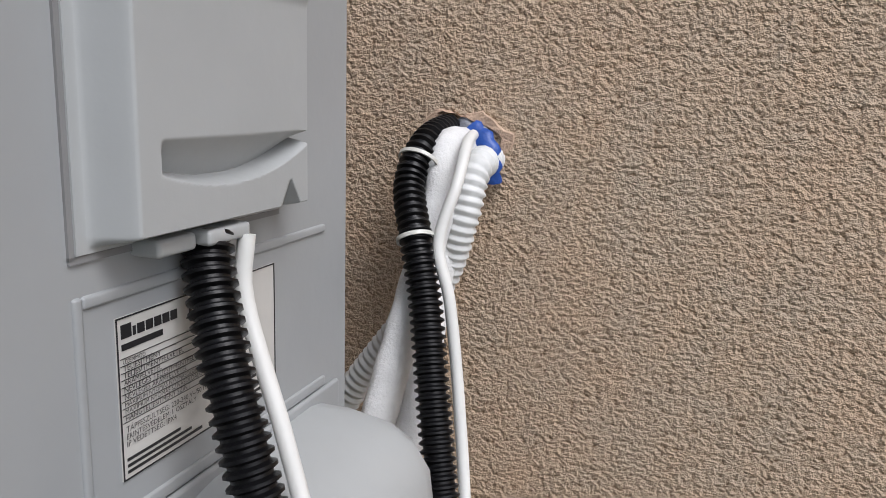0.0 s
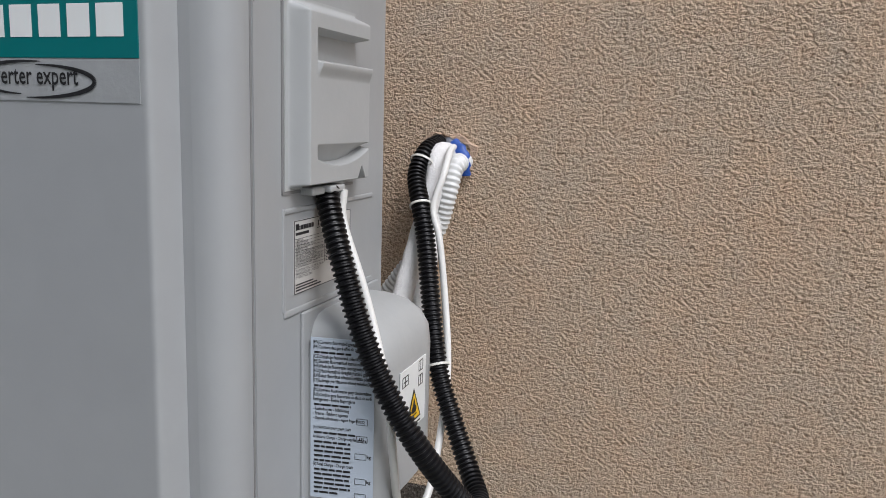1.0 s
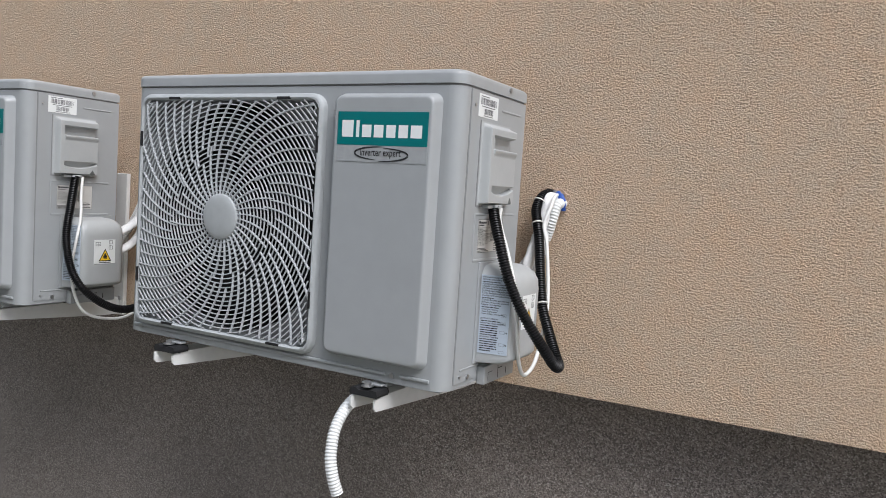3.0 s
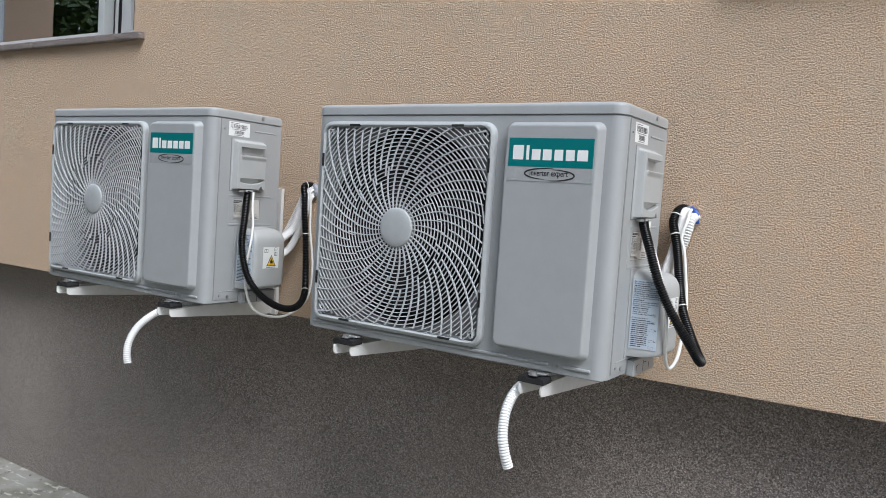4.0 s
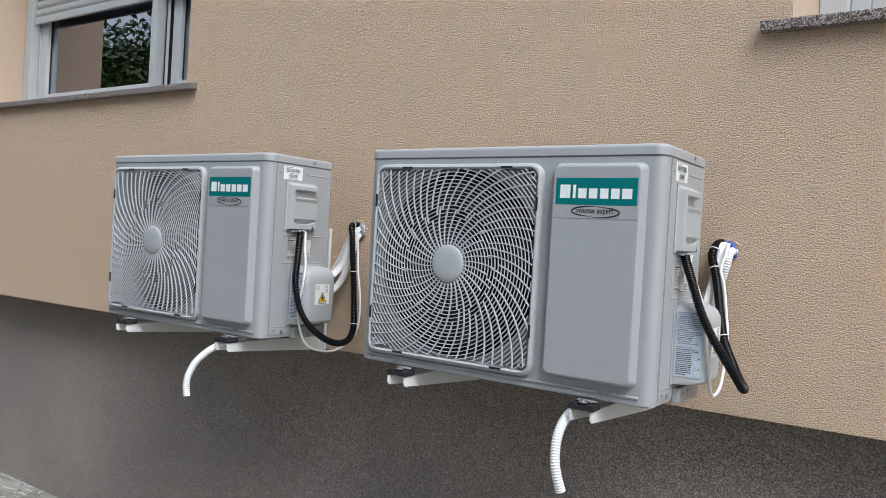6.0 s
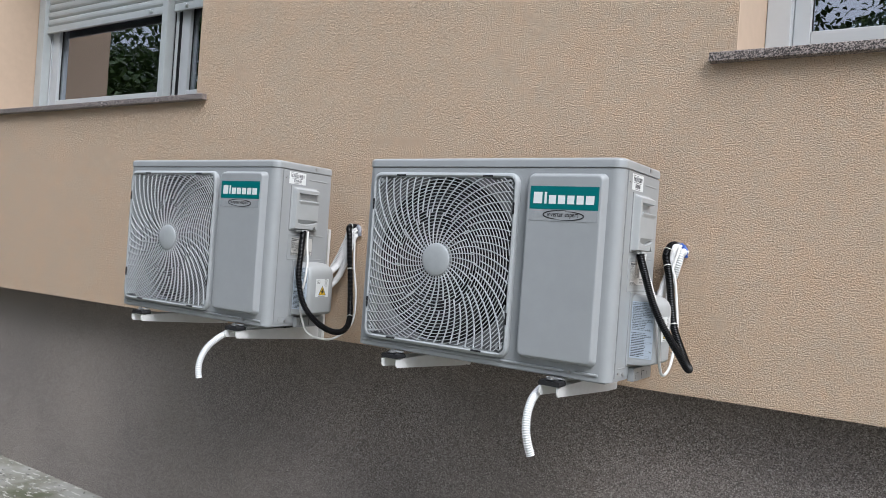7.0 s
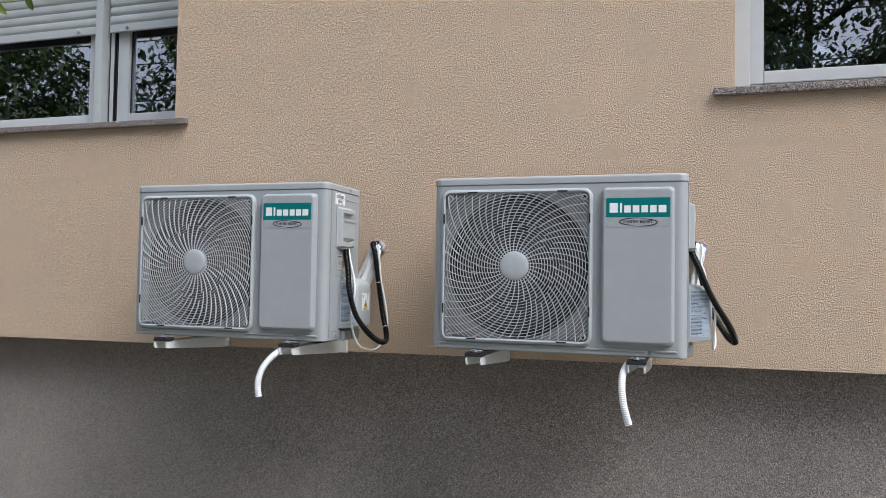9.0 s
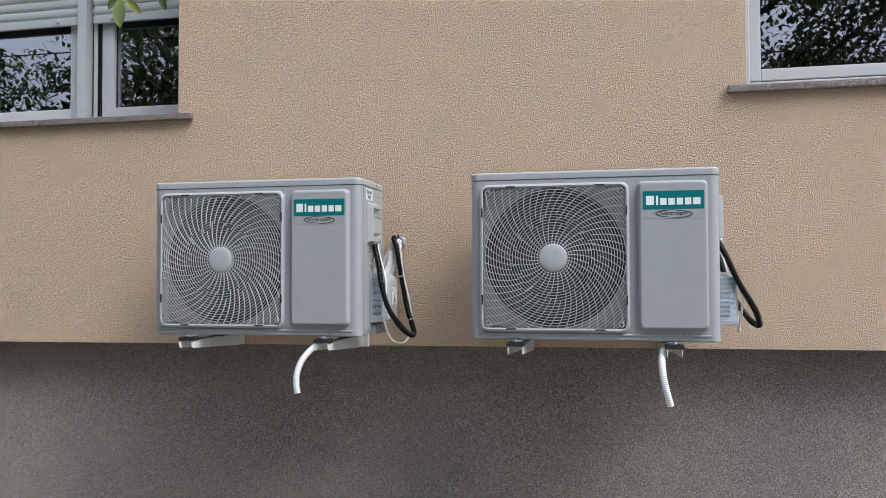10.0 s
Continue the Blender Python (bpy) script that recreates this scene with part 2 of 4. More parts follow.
def spline(points, step):
    """Even points along a smooth curve through the given ones."""
    p = [Vector(q) for q in points]
    p = [2 * p[0] - p[1]] + p + [2 * p[-1] - p[-2]]
    fine = []
    for i in range(1, len(p) - 2):
        a, b, c, d = p[i - 1:i + 3]
        for k in range(40):
            t = k / 40
            fine.append(0.5 * (2 * b + (c - a) * t + (2 * a - 5 * b + 4 * c - d) * t * t + (3 * b - a - 3 * c + d) * t ** 3))
    fine.append(p[-2])
    out, left = [fine[0]], step
    for a, b in zip(fine, fine[1:]):
        d = (b - a).length
        while d >= left and d > 1e-9:
            a = a + (b - a) * (left / d)
            out.append(a.copy())
            d, left = (b - a).length, step
        left -= d
    return out


def tube(points, profile, sides=14, squash=1.0):
    """Sweep along even points; profile(i) is the radius at point i."""
    n = len(points)
    tan = [(points[min(i + 1, n - 1)] - points[max(i - 1, 0)]).normalized() for i in range(n)]
    up = Vector((0.3, -0.9, 0.2)).cross(tan[0]).normalized()
    verts, faces = [], []
    for i in range(n):
        up = (up - tan[i] * up.dot(tan[i])).normalized()
        side = tan[i].cross(up)
        r = profile(i)
        for k in range(sides):
            a = 2 * math.pi * k / sides
            verts.append(points[i] + up * (r * math.cos(a)) + side * (r * squash * math.sin(a)))
    for i in range(n - 1):
        for k in range(sides):
            k2 = (k + 1) % sides
            faces.append((i * sides + k, i * sides + k2, (i + 1) * sides + k2, (i + 1) * sides + k))
    faces.append(tuple(range(sides))[::-1])
    faces.append(tuple((n - 1) * sides + k for k in range(sides)))
    me = bpy.data.meshes.new("tube")
    me.from_pydata(verts, [], faces)
    bm = bmesh.new()
    bm.from_mesh(me)
    bpy.data.meshes.remove(me)
    return bm


def corrugated(points, r, pitch, depth):
    shape = (0.0, 0.0, -depth, -depth)
    return tube(spline(points, pitch / 4), lambda i: r + shape[i % 4], 14)


def letters(rows, bold=0.0):
    """One bmesh of words; each row: words, width in metres, height factor, matrix."""
    bm = bmesh.new()
    for words, width, tall, m in rows:
        cu = bpy.data.curves.new("words", "FONT")
        cu.body, cu.align_x, cu.align_y, cu.resolution_u, cu.size, cu.offset = words, "LEFT", "BOTTOM_BASELINE", 2, 1.0, bold
        ob = new("words", cu)
        bpy.context.view_layer.update()
        me = bpy.data.meshes.new_from_object(ob.evaluated_get(bpy.context.evaluated_depsgraph_get()))
        bpy.data.objects.remove(ob)
        xs = [v.co.x for v in me.vertices]
        k = width / max(max(xs) - min(xs), 1e-6)
        me.transform(m @ Matrix.Diagonal((k, k * tall, 1, 1)) @ Matrix.Translation((-min(xs), 0, 0)))
        bm.from_mesh(me)
        bpy.data.meshes.remove(me)
        bpy.data.curves.remove(cu)
    return bm


def bars(m, rows, thick=0.0002):
    """Flat printed bars in the plane of m: x0, x1, y0, y1."""
    bm = bmesh.new()
    for x0, x1, y0, y1 in rows:
        box(bm, x0, x1, y0, y1, 0, thick, m=m)
    return bm


# ---- setting ----
def plinth_top(x):
    return 0.899 + 0.0072 * x


def build_wall():
    xs = [-9.0, -3.19, -1.432, -0.585, -0.549, 0.478, 0.513, 0.601, 2.05, 7.0]
    zs = [0.9, 1.2525, 1.2785, 1.733, 2.95, 6.5]
    bm = bmesh.new()
    for i in range(len(xs) - 1):
        for j in range(len(zs) - 1):
            window = (i in (1, 7)) and j == 3
            hole_b = i == 3 and j == 1
            hole_a = i == 5 and j == 1
            if window or hole_a or hole_b:
                continue
            vs = []
            for x in (xs[i], xs[i + 1]):
                for y in (0.0, 0.44):
                    for z in (zs[j], zs[j + 1]):
                        vs.append(bm.verts.new((x, y, plinth_top(x) if z == 0.9 else z)))
            for f in ((0, 1, 5, 4), (2, 6, 7, 3), (0, 2, 3, 1), (4, 5, 7, 6), (0, 4, 6, 2), (1, 3, 7, 5)):
                bm.faces.new([vs[k] for k in f])
    bmesh.ops.recalc_face_normals(bm, faces=bm.faces[:])
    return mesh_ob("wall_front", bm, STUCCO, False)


tagged(build_wall(), "beige textured stucco house wall with two windows", "wall", kind="structure")
tagged(mesh_ob("wall_plinth", boxes((-9, 7, 0.118, 0.40, -0.4, 0.97)), PLINTH, False), "dark brown speckled mosaic plaster plinth set back below the stucco", "wall", kind="structure")


def build_ground():
    bm = bmesh.new()
    bmesh.ops.create_grid(bm, x_segments=2, y_segments=2, size=400)
    return mesh_ob("ground", bm, CONCRETE, False)


tagged(build_ground(), "grey concrete ground with moss and pale flakes", "ground", kind="structure")


def build_strip():
    bm = bmesh.new()
    rng = random.Random(4)
    for i in range(160):
        x, y, s = rng.uniform(-3.4, -1.2), -abs(rng.gauss(0, 0.22)) + 0.1, rng.uniform(0.003, 0.010)
        m = Matrix.Translation((x, y, 0.003)) @ pose(0, 0, 0, rng.uniform(-8, 8), rng.uniform(-8, 8), rng.uniform(0, 180))
        box(bm, -s, s, -s * 0.5, s * 0.5, -0.003, 0.003, m=m)
    return mesh_ob("fallen_flakes", bm, FLAKE, False)


tagged(build_strip(), "small pale flakes and leaf bits lying on concrete", "debris", kind="stuff")


def build_house_back():
    return mesh_ob("wall_back", boxes((-9, -8.7, 0.44, 6, 0, 6.5), (6.7, 7, 0.44, 6, 0, 6.5), (-9, 7, 6, 6.3, 0, 6.5), (-9, 7, -0.3, 6.3, 6.5, 6.7)), STUCCO, False)


tagged(build_house_back(), "plain outer walls and roof slab of the house", "wall", kind="structure")


def sill(name, x0, x1):
    bm = boxes((x0, x1, -0.024, 0.44, 1.733, 1.757), bevel=0.003)
    return tagged(mesh_ob(name, bm, GRANITE), "speckled grey pink granite window sill", "sill", kind="structure")


sill("sill_1", -3.25, -1.369)
sill("sill_2", 0.543, 2.11)


def sash(win, x0, x1, z0, z1, y, w):
    """A sash with its pane: frame width w, outer face at y."""
    bm = boxes((x0, x0 + w, y, y + 0.06, z0, z1), (x1 - w, x1, y, y + 0.06, z0, z1), (x0 + w, x1 - w, y, y + 0.06, z0, z0 + w), (x0 + w, x1 - w, y, y + 0.06, z1 - w, z1), bevel=0.004)
    s = part("sash", bm, PVC, win)
    a, b = y + 0.017, y + 0.0235
    g = boxes((x0 + w - 0.001, x0 + w + 0.0025, a, b, z0 + w, z1 - w), (x1 - w - 0.0025, x1 - w + 0.001, a, b, z0 + w, z1 - w), (x0 + w, x1 - w, a, b, z0 + w - 0.001, z0 + w + 0.0025))
    part("gasket", g, SLOT, s, "thin black glazing gasket", False)
    p = part("pane", boxes((x0 + w - 0.002, x1 - w + 0.002, y + 0.024, y + 0.030, z0 + w - 0.002, z1 - w + 0.002)), GLASS, s, "clear reflecting window glass", False)
    p.visible_shadow = False
    return s


def window_left():
    win = thing("window_1", (-2.27, 0.34, 1.757), "white plastic window with two sashes and lowered shutters", "window", kind="structure")
    part("window_frame", boxes((-3.19, -3.12, 0.331, 0.43, 1.757, 2.95), (-1.482, -1.432, 0.331, 0.43, 1.757, 2.95), (-3.12, -2.10, 0.331, 0.43, 1.757, 1.812), (-2.02, -1.482, 0.331, 0.43, 1.757, 1.812), (-3.12, -1.482, 0.331, 0.43, 2.90, 2.95), bevel=0.003), PVC, win)
    part("mullion", boxes((-2.098, -2.026, 0.331, 0.43, 1.757, 2.90), bevel=0.003), PVC, win)
    sash(win, -3.118, -2.10, 1.815, 2.90, 0.335, 0.064)
    sash(win, -2.006, -1.484, 1.815, 2.90, 0.335, 0.060)
    for x0, x1 in ((-2.093, -2.052), (-3.188, -3.125), (-1.482, -1.434)):
        part("shutter_guide", boxes((x0, x1, 0.285, 0.330, 1.757, 2.95), bevel=0.003), SLAT, win, "pale grey shutter guide rail")
    part("seal", boxes((-2.047, -2.043, 0.3275, 0.332, 1.812, 2.90)), SLOT, win, "narrow black rubber seal", False)
    for x in (-2.0245, -2.0115):
        part("seal", boxes((x, x + 0.004, 0.334, 0.345, 1.812, 2.90)), SLOT, win, "narrow black rubber seal", False)


def window_right():
    win = thing("window_2", (1.3, 0.34, 1.757), "white plastic window with green curtain behind the glass", "window", kind="structure")
    part("window_frame", boxes((0.603, 0.667, 0.30, 0.43, 1.757, 2.95), (1.985, 2.05, 0.30, 0.43, 1.757, 2.95), (0.667, 1.985, 0.335, 0.43, 1.757, 1.843), (0.667, 1.985, 0.30, 0.43, 2.90, 2.95), bevel=0.003), PVC, win)
    sash(win, 0.6675, 1.325, 1.846, 2.90, 0.335, 0.0445)
    sash(win, 1.335, 1.98, 1.846, 2.90, 0.335, 0.041)


window_left()
window_right()


def reveal(name, x0, x1, y1):
    bm = boxes((x0, x1, 0.002, y1, 1.7575, 2.95))
    return tagged(mesh_ob(name, bm, REVEAL, False), "smooth pale painted side of the window opening", "wall", kind="structure")


reveal("wall_reveal_1", -3.190, -3.1885, 0.2845)
reveal("wall_reveal_2", -1.4335, -1.432, 0.2845)
reveal("wall_reveal_3", 0.601, 0.6028, 0.2995)
reveal("wall_reveal_4", 2.0482, 2.050, 0.2995)


def slat_mesh(width):
    bm = bmesh.new()
    prof = [(0.0, 0.0), (-0.004, 0.003), (-0.0085, 0.011), (-0.0095, 0.021), (-0.008, 0.031), (-0.004, 0.038), (0.0, 0.040), (0.004, 0.02)]
    stack(bm, [[(x, y, z) for y, z in prof] for x in (-width / 2, width / 2)], True, True)
    me = bpy.data.meshes.new("slat")
    bm.to_mesh(me)
    bm.free()
    me.materials.append(SLAT)
    return me


def shutter(x0, x1, y, z0, stop_x):
    sh = thing("roller_shutter", ((x0 + x1) / 2, y, z0), "pale grey roller shutter half lowered over the window", "shutter", "roller shutters")
    part("end_slat", boxes((x0, x1, y - 0.010, y + 0.006, z0, z0 + 0.036), bevel=0.003), SLAT, sh, "flat bottom end slat")
    bm = rod(bmesh.new(), (stop_x, y - 0.010, z0 + 0.018), (stop_x, y - 0.026, z0 + 0.018), 0.0085)
    part("stopper", bm, SLAT, sh, "small grey rubber stopper")
    me = slat_mesh(x1 - x0)
    for i in range(16):
        ob = new("slat", me)
        ob.parent = sh
        ob.location = (0, 0, 0.038 + 0.0405 * i)


shutter(-3.124, -2.094, 0.312, 2.240, -2.20)
shutter(-2.027, -1.483, 0.312, 2.240, -1.93)


def curtain(name, x0, x1, y, waves, amp, material, label):
    bm = bmesh.new()
    n = waves * 10
    rows = []
    for z in (1.2, 2.9):
        rows.append([bm.verts.new((x0 + (x1 - x0) * i / n, y + amp * math.sin(2 * math.pi * waves * i / n) + 0.3 * amp * math.sin(9.7 * i / n), z)) for i in range(n + 1)])
    for i in range(n):
        bm.faces.new((rows[0][i], rows[0][i + 1], rows[1][i + 1], rows[1][i]))
    ob = mesh_ob(name, bm, material)
    mod = ob.modifiers.new("thick", "SOLIDIFY")
    mod.thickness = 0.003
    return tagged(ob, label, "curtain")


# Brown sheet imitates the reveal's reflection in the glass; no real drape there.
curtain("curtain", -3.3, -2.72, 0.60, 5, 0.018, BROWN, "brown folded sheet imitating a reflection in the window glass")
curtain("curtain", -2.70, -2.2, 0.66, 5, 0.02, SHEER, "dark green drape hanging behind the window glass")
curtain("curtain", 0.5, 1.02, 0.64, 5, 0.02, SHEER, "dark green drape hanging behind the window glass")
curtain("curtain", 1.12, 2.2, 0.68, 9, 0.022, SHEER, "dark green drape hanging behind the window glass")


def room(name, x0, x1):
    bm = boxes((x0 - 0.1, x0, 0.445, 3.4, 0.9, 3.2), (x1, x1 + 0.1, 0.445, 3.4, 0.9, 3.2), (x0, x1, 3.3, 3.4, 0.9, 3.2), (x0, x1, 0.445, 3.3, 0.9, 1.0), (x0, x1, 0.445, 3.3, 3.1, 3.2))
    return tagged(mesh_ob(name, bm, ROOM, False), "plain room walls behind the window, toned dark as unlit", "wall", kind="structure")


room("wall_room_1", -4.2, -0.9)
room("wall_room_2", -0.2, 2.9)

# ---- outdoor units ----
UX0, UX1, UY0, UY1, UZ0, UZ1 = -0.246, 0.470, -0.345, -0.110, 0.958, 1.429
GX, GZ, GH = 0.001, 1.1975, 0.219


def on_front(x, y, z):
    return pose(x, y, z, 90, 0, 0)


def on_side(x, y, z):
    return pose(x, y, z, 90, 0, 90)


CORNER = 0.024


def casing_plan(grow):
    """Outline from above with rounded front corners, from the back left to the back right."""
    x0, x1, y0, y1, r = UX0 - grow, UX1 + grow, UY0 - grow, UY1 + grow, CORNER + grow
    arc = [radians(90 * k / 8) for k in range(9)]
    left = [(x0 + r - r * math.cos(a), y0 + r - r * math.sin(a)) for a in arc]
    return [(x0, y1)] + left + [(x0 + x1 - x, y) for x, y in left[::-1]] + [(x1, y1)]


def lid_mesh():
    """Folded lid with softly rounded upper edges."""
    rows = ((1.4318, 0.0012), (1.4322, 0.0020), (1.4455, 0.0020), (1.4495, 0.0008), (1.4522, -0.0020), (1.4535, -0.0060), (1.4538, -0.0120))
    return stack(bmesh.new(), [[(x, y, z) for x, y in casing_plan(g)] for z, g in rows], True, True)


def shell_mesh():
    """Body as a shell with a round fan opening in the front."""
    bm = bmesh.new()
    n = 64
    r = CORNER
    plan = casing_plan(0.0)
    front = len(plan) // 2 - 1
    lo = [bm.verts.new((x, y, UZ0)) for x, y in plan]
    hi = [bm.verts.new((x, y, UZ1)) for x, y in plan]
    for i in range(len(plan)):
        if i == front:
            continue
        j = (i + 1) % len(plan)
        bm.faces.new((lo[i], lo[j], hi[j], hi[i]))
    bm.faces.new(lo[::-1])
    bm.faces.new(hi)
    # front with a square frame round a round hole
    half = 0.2105
    square, edge = [], []
    for k in range(n):
        a = 2 * math.pi * (k + 0.5) / n
        c, s = math.cos(a), math.sin(a)
        f = half / max(abs(c), abs(s))
        square.append(bm.verts.new((GX + f * c, UY0 + 0.034, GZ + f * s)))
        edge.append(bm.verts.new((GX + f * c, UY0, GZ + f * s)))
    for k in range(n):
        j = (k + 1) % n
        bm.faces.new((square[k], square[j], edge[j], edge[k]))
    q = 0.2107
    for x0, x1, z0, z1 in ((UX0 + r, GX - q, UZ0, UZ1), (GX + q, UX1 - r, UZ0, UZ1), (GX - q, GX + q, UZ0, GZ - q), (GX - q, GX + q, GZ + q, UZ1)):
        bm.faces.new([bm.verts.new(p) for p in ((x0, UY0, z0), (x1, UY0, z0), (x1, UY0, z1), (x0, UY0, z1))])
    return bm


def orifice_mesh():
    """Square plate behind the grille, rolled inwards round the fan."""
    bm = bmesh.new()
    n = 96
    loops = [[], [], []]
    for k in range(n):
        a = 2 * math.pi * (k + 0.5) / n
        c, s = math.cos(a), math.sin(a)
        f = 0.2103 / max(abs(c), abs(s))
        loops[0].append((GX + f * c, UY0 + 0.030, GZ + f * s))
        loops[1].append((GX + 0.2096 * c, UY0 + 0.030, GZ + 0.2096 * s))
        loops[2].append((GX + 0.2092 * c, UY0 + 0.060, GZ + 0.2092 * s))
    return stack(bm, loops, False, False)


def grille_mesh():
    verts, faces = [], []
    lim = 0.2082

    def strip(pts, half, y0, y1):
        for (xa, za), (xb, zb) in zip(pts, pts[1:]):
            if max(abs(xa), abs(za), abs(xb), abs(zb)) > lim:
                continue
            dx, dz = xb - xa, zb - za
            d = math.hypot(dx, dz) or 1
            nx, nz = -dz / d * half, dx / d * half
            b = len(verts)
            for x, z in ((xa, za), (xb, zb)):
                for s, y in ((-1, y0), (1, y0), (1, y1), (-1, y1)):
                    verts.append((GX + x + s * nx, y, GZ + z + s * nz))
            for i in range(4):
                j = (i + 1) % 4
                faces.append((b + i, b + j, b + 4 + j, b + 4 + i))

    r = 0.047
    while r < 0.285:
        n = int(60 + 260 * r)
        strip([(r * math.cos(2 * math.pi * k / n), r * math.sin(2 * math.pi * k / n)) for k in range(n + 1)], 0.00082, UY0 - 0.0124, UY0 - 0.0102)
        r += 0.0081
    def vane(turn, r0, r1):
        pts = []
        for k in range(26):
            rr = r0 + (r1 - r0) * k / 25
            a = turn - 0.44 * ((rr - 0.039) / 0.157) ** 1.08
            pts.append((rr * math.cos(a), rr * math.sin(a)))
        strip(pts, 0.00105, UY0 - 0.0132, UY0 - 0.0092)

    steps = (0.0, 0.0162, 0.0081, 0.0243)
    for v in range(34):
        vane(2 * math.pi * v / 34, 0.039, 0.1037 + steps[v % 4])
    for v in range(52):
        vane(2 * math.pi * (v + 0.35) / 52, 0.1037 + steps[(v + 1) % 4], 0.290)
    me = bpy.data.meshes.new("grille")
    me.from_pydata(verts, [], faces)
    bm = bmesh.new()
    bm.from_mesh(me)
    bpy.data.meshes.remove(me)
    return bm


def flat_ring(outer, inner, y0, y1, cx, cz, soft):
    """Frame between two outlines, its front edges rounded off by soft."""
    bm = bmesh.new()

    def lp(o, y, k=0.0):
        return [(cx + x * (1 - k / max(abs(x), 0.05)), y, cz + z * (1 - k / max(abs(z), 0.05))) for x, z in o]

    loops = [lp(outer, y0), lp(outer, y1 + soft), lp(outer, y1 + soft * 0.3, soft * 0.4), lp(outer, y1, soft * 1.2), lp(inner, y1, -soft * 0.6), lp(inner, y1 + soft * 0.5), lp(inner, y0)]
    return stack(bm, loops, False, False)


def raised(w, h, r, cx, cz, y0, y1, slope, axis="y"):
    bm = bmesh.new()
    loops = []
    for y, k in ((y0, 0), (y0 + (y1 - y0) * 0.12, 0.05), (y0 + (y1 - y0) * 0.82, 0.85), (y0 + (y1 - y0) * 0.95, 1.08), (y1, 1.4), (y1, 1.8)):
        s = slope * k
        loops.append([(cx + x, y, cz + z) for x, z in rounded(w - 2 * s, h - 2 * s, max(r - s * 0.4, 0.003), 6)])
    return stack(bm, loops)


def terminal_cover_mesh():
    """Bulged terminal cover with a grip recess above and a scoop below."""
    y0, y1, z0, z1 = -0.281, -0.172, 1.250, 1.383

    def st(a, b, v):
        t = min(max((v - a) / (b - a), 0), 1)
        return t * t * (3 - 2 * t)

    def height(y, z):
        u, w = y - y0, z - z0
        h = 0.0035
        body = st(0.004, 0.0095, u) * st(0.108, 0.1045, u) * st(0.001, 0.005, w) * st(0.131, 0.122, w)
        h += 0.0150 * body
        inner = st(0.019, 0.0215, u)
        recess = inner * st(0.0895, 0.0925, w) * st(0.1125, 0.1095, w)
        h -= 0.0135 * recess
        lip = inner * st(0.078, 0.0885, w) * st(0.0925, 0.0890, w)
        h += 0.003 * lip
        rr = 0.0185 + 0.009 * ((u - 0.055) / 0.045) ** 2
        deep = min(max((0.0325 - w) / max(0.0325 - rr, 0.002), 0), 1)
        h -= 0.0105 * inner * deep * st(rr - 0.0022, rr + 0.0008, w)
        tip = 0.014 - abs(u - 0.092) * 1.5
        notch = st(tip + 0.001, tip - 0.003, w) * st(0.0, 0.0015, tip)
        h -= 0.013 * notch * body
        return max(h, 0.003)

    ny, nz = 150, 240
    verts, faces = [], []
    for j in range(nz + 1):
        for i in range(ny + 1):
            y, z = y0 + (y1 - y0) * i / ny, z0 + (z1 - z0) * j / nz
            verts.append((UX1 + height(y, z), y, z))
    for j in range(nz):
        for i in range(ny):
            a = j * (ny + 1) + i
            faces.append((a, a + 1, a + ny + 2, a + ny + 1))
    rim = [i for i in range(ny + 1)] + [(ny + 1) * (j + 1) + ny for j in range(nz)] + [(ny + 1) * nz + i for i in range(ny - 1, -1, -1)] + [(ny + 1) * j for j in range(nz - 1, 0, -1)]
    base = len(verts)
    for k in rim:
        verts.append((UX1 - 0.001, verts[k][1], verts[k][2]))
    m = len(rim)
    for k in range(m):
        faces.append((rim[(k + 1) % m], rim[k], base + k, base + (k + 1) % m))
    me = bpy.data.meshes.new("cover")
    me.from_pydata(verts, [], faces)
    bm = bmesh.new()
    bm.from_mesh(me)
    bpy.data.meshes.remove(me)
    return bm


def valve_cover_mesh():
    plan = [(0.0, -0.249), (0.006, -0.2495), (0.030, -0.2462), (0.055, -0.2418), (0.0612, -0.2370), (0.0640, -0.2270), (0.0650, -0.190), (0.0645, -0.150), (0.062, -0.137), (0.055, -0.128), (0.040, -0.124), (0.0, -0.124)]
    rows = [(0.994, 0.72, 0.0), (0.999, 0.93, 0.0), (1.005, 1.0, 0.0), (1.060, 1.0, 0.0), (1.112, 1.0, 0.0), (1.128, 0.97, 0.02), (1.139, 0.88, 0.07), (1.147, 0.72, 0.14), (1.152, 0.48, 0.24), (1.154, 0.15, 0.4)]
    loops = []
    for z, k, pinch in rows:
        loops.append([(UX1 + x * k, y + (-0.187 - y) * pinch, z) for x, y in plan])
    return stack(bmesh.new(), loops, True, True)


def screw(bm, at, axis, r=0.0042):
    a = Vector(at)
    rod(bm, a, a + Vector(axis) * 0.0025, r, 12)
    return bm


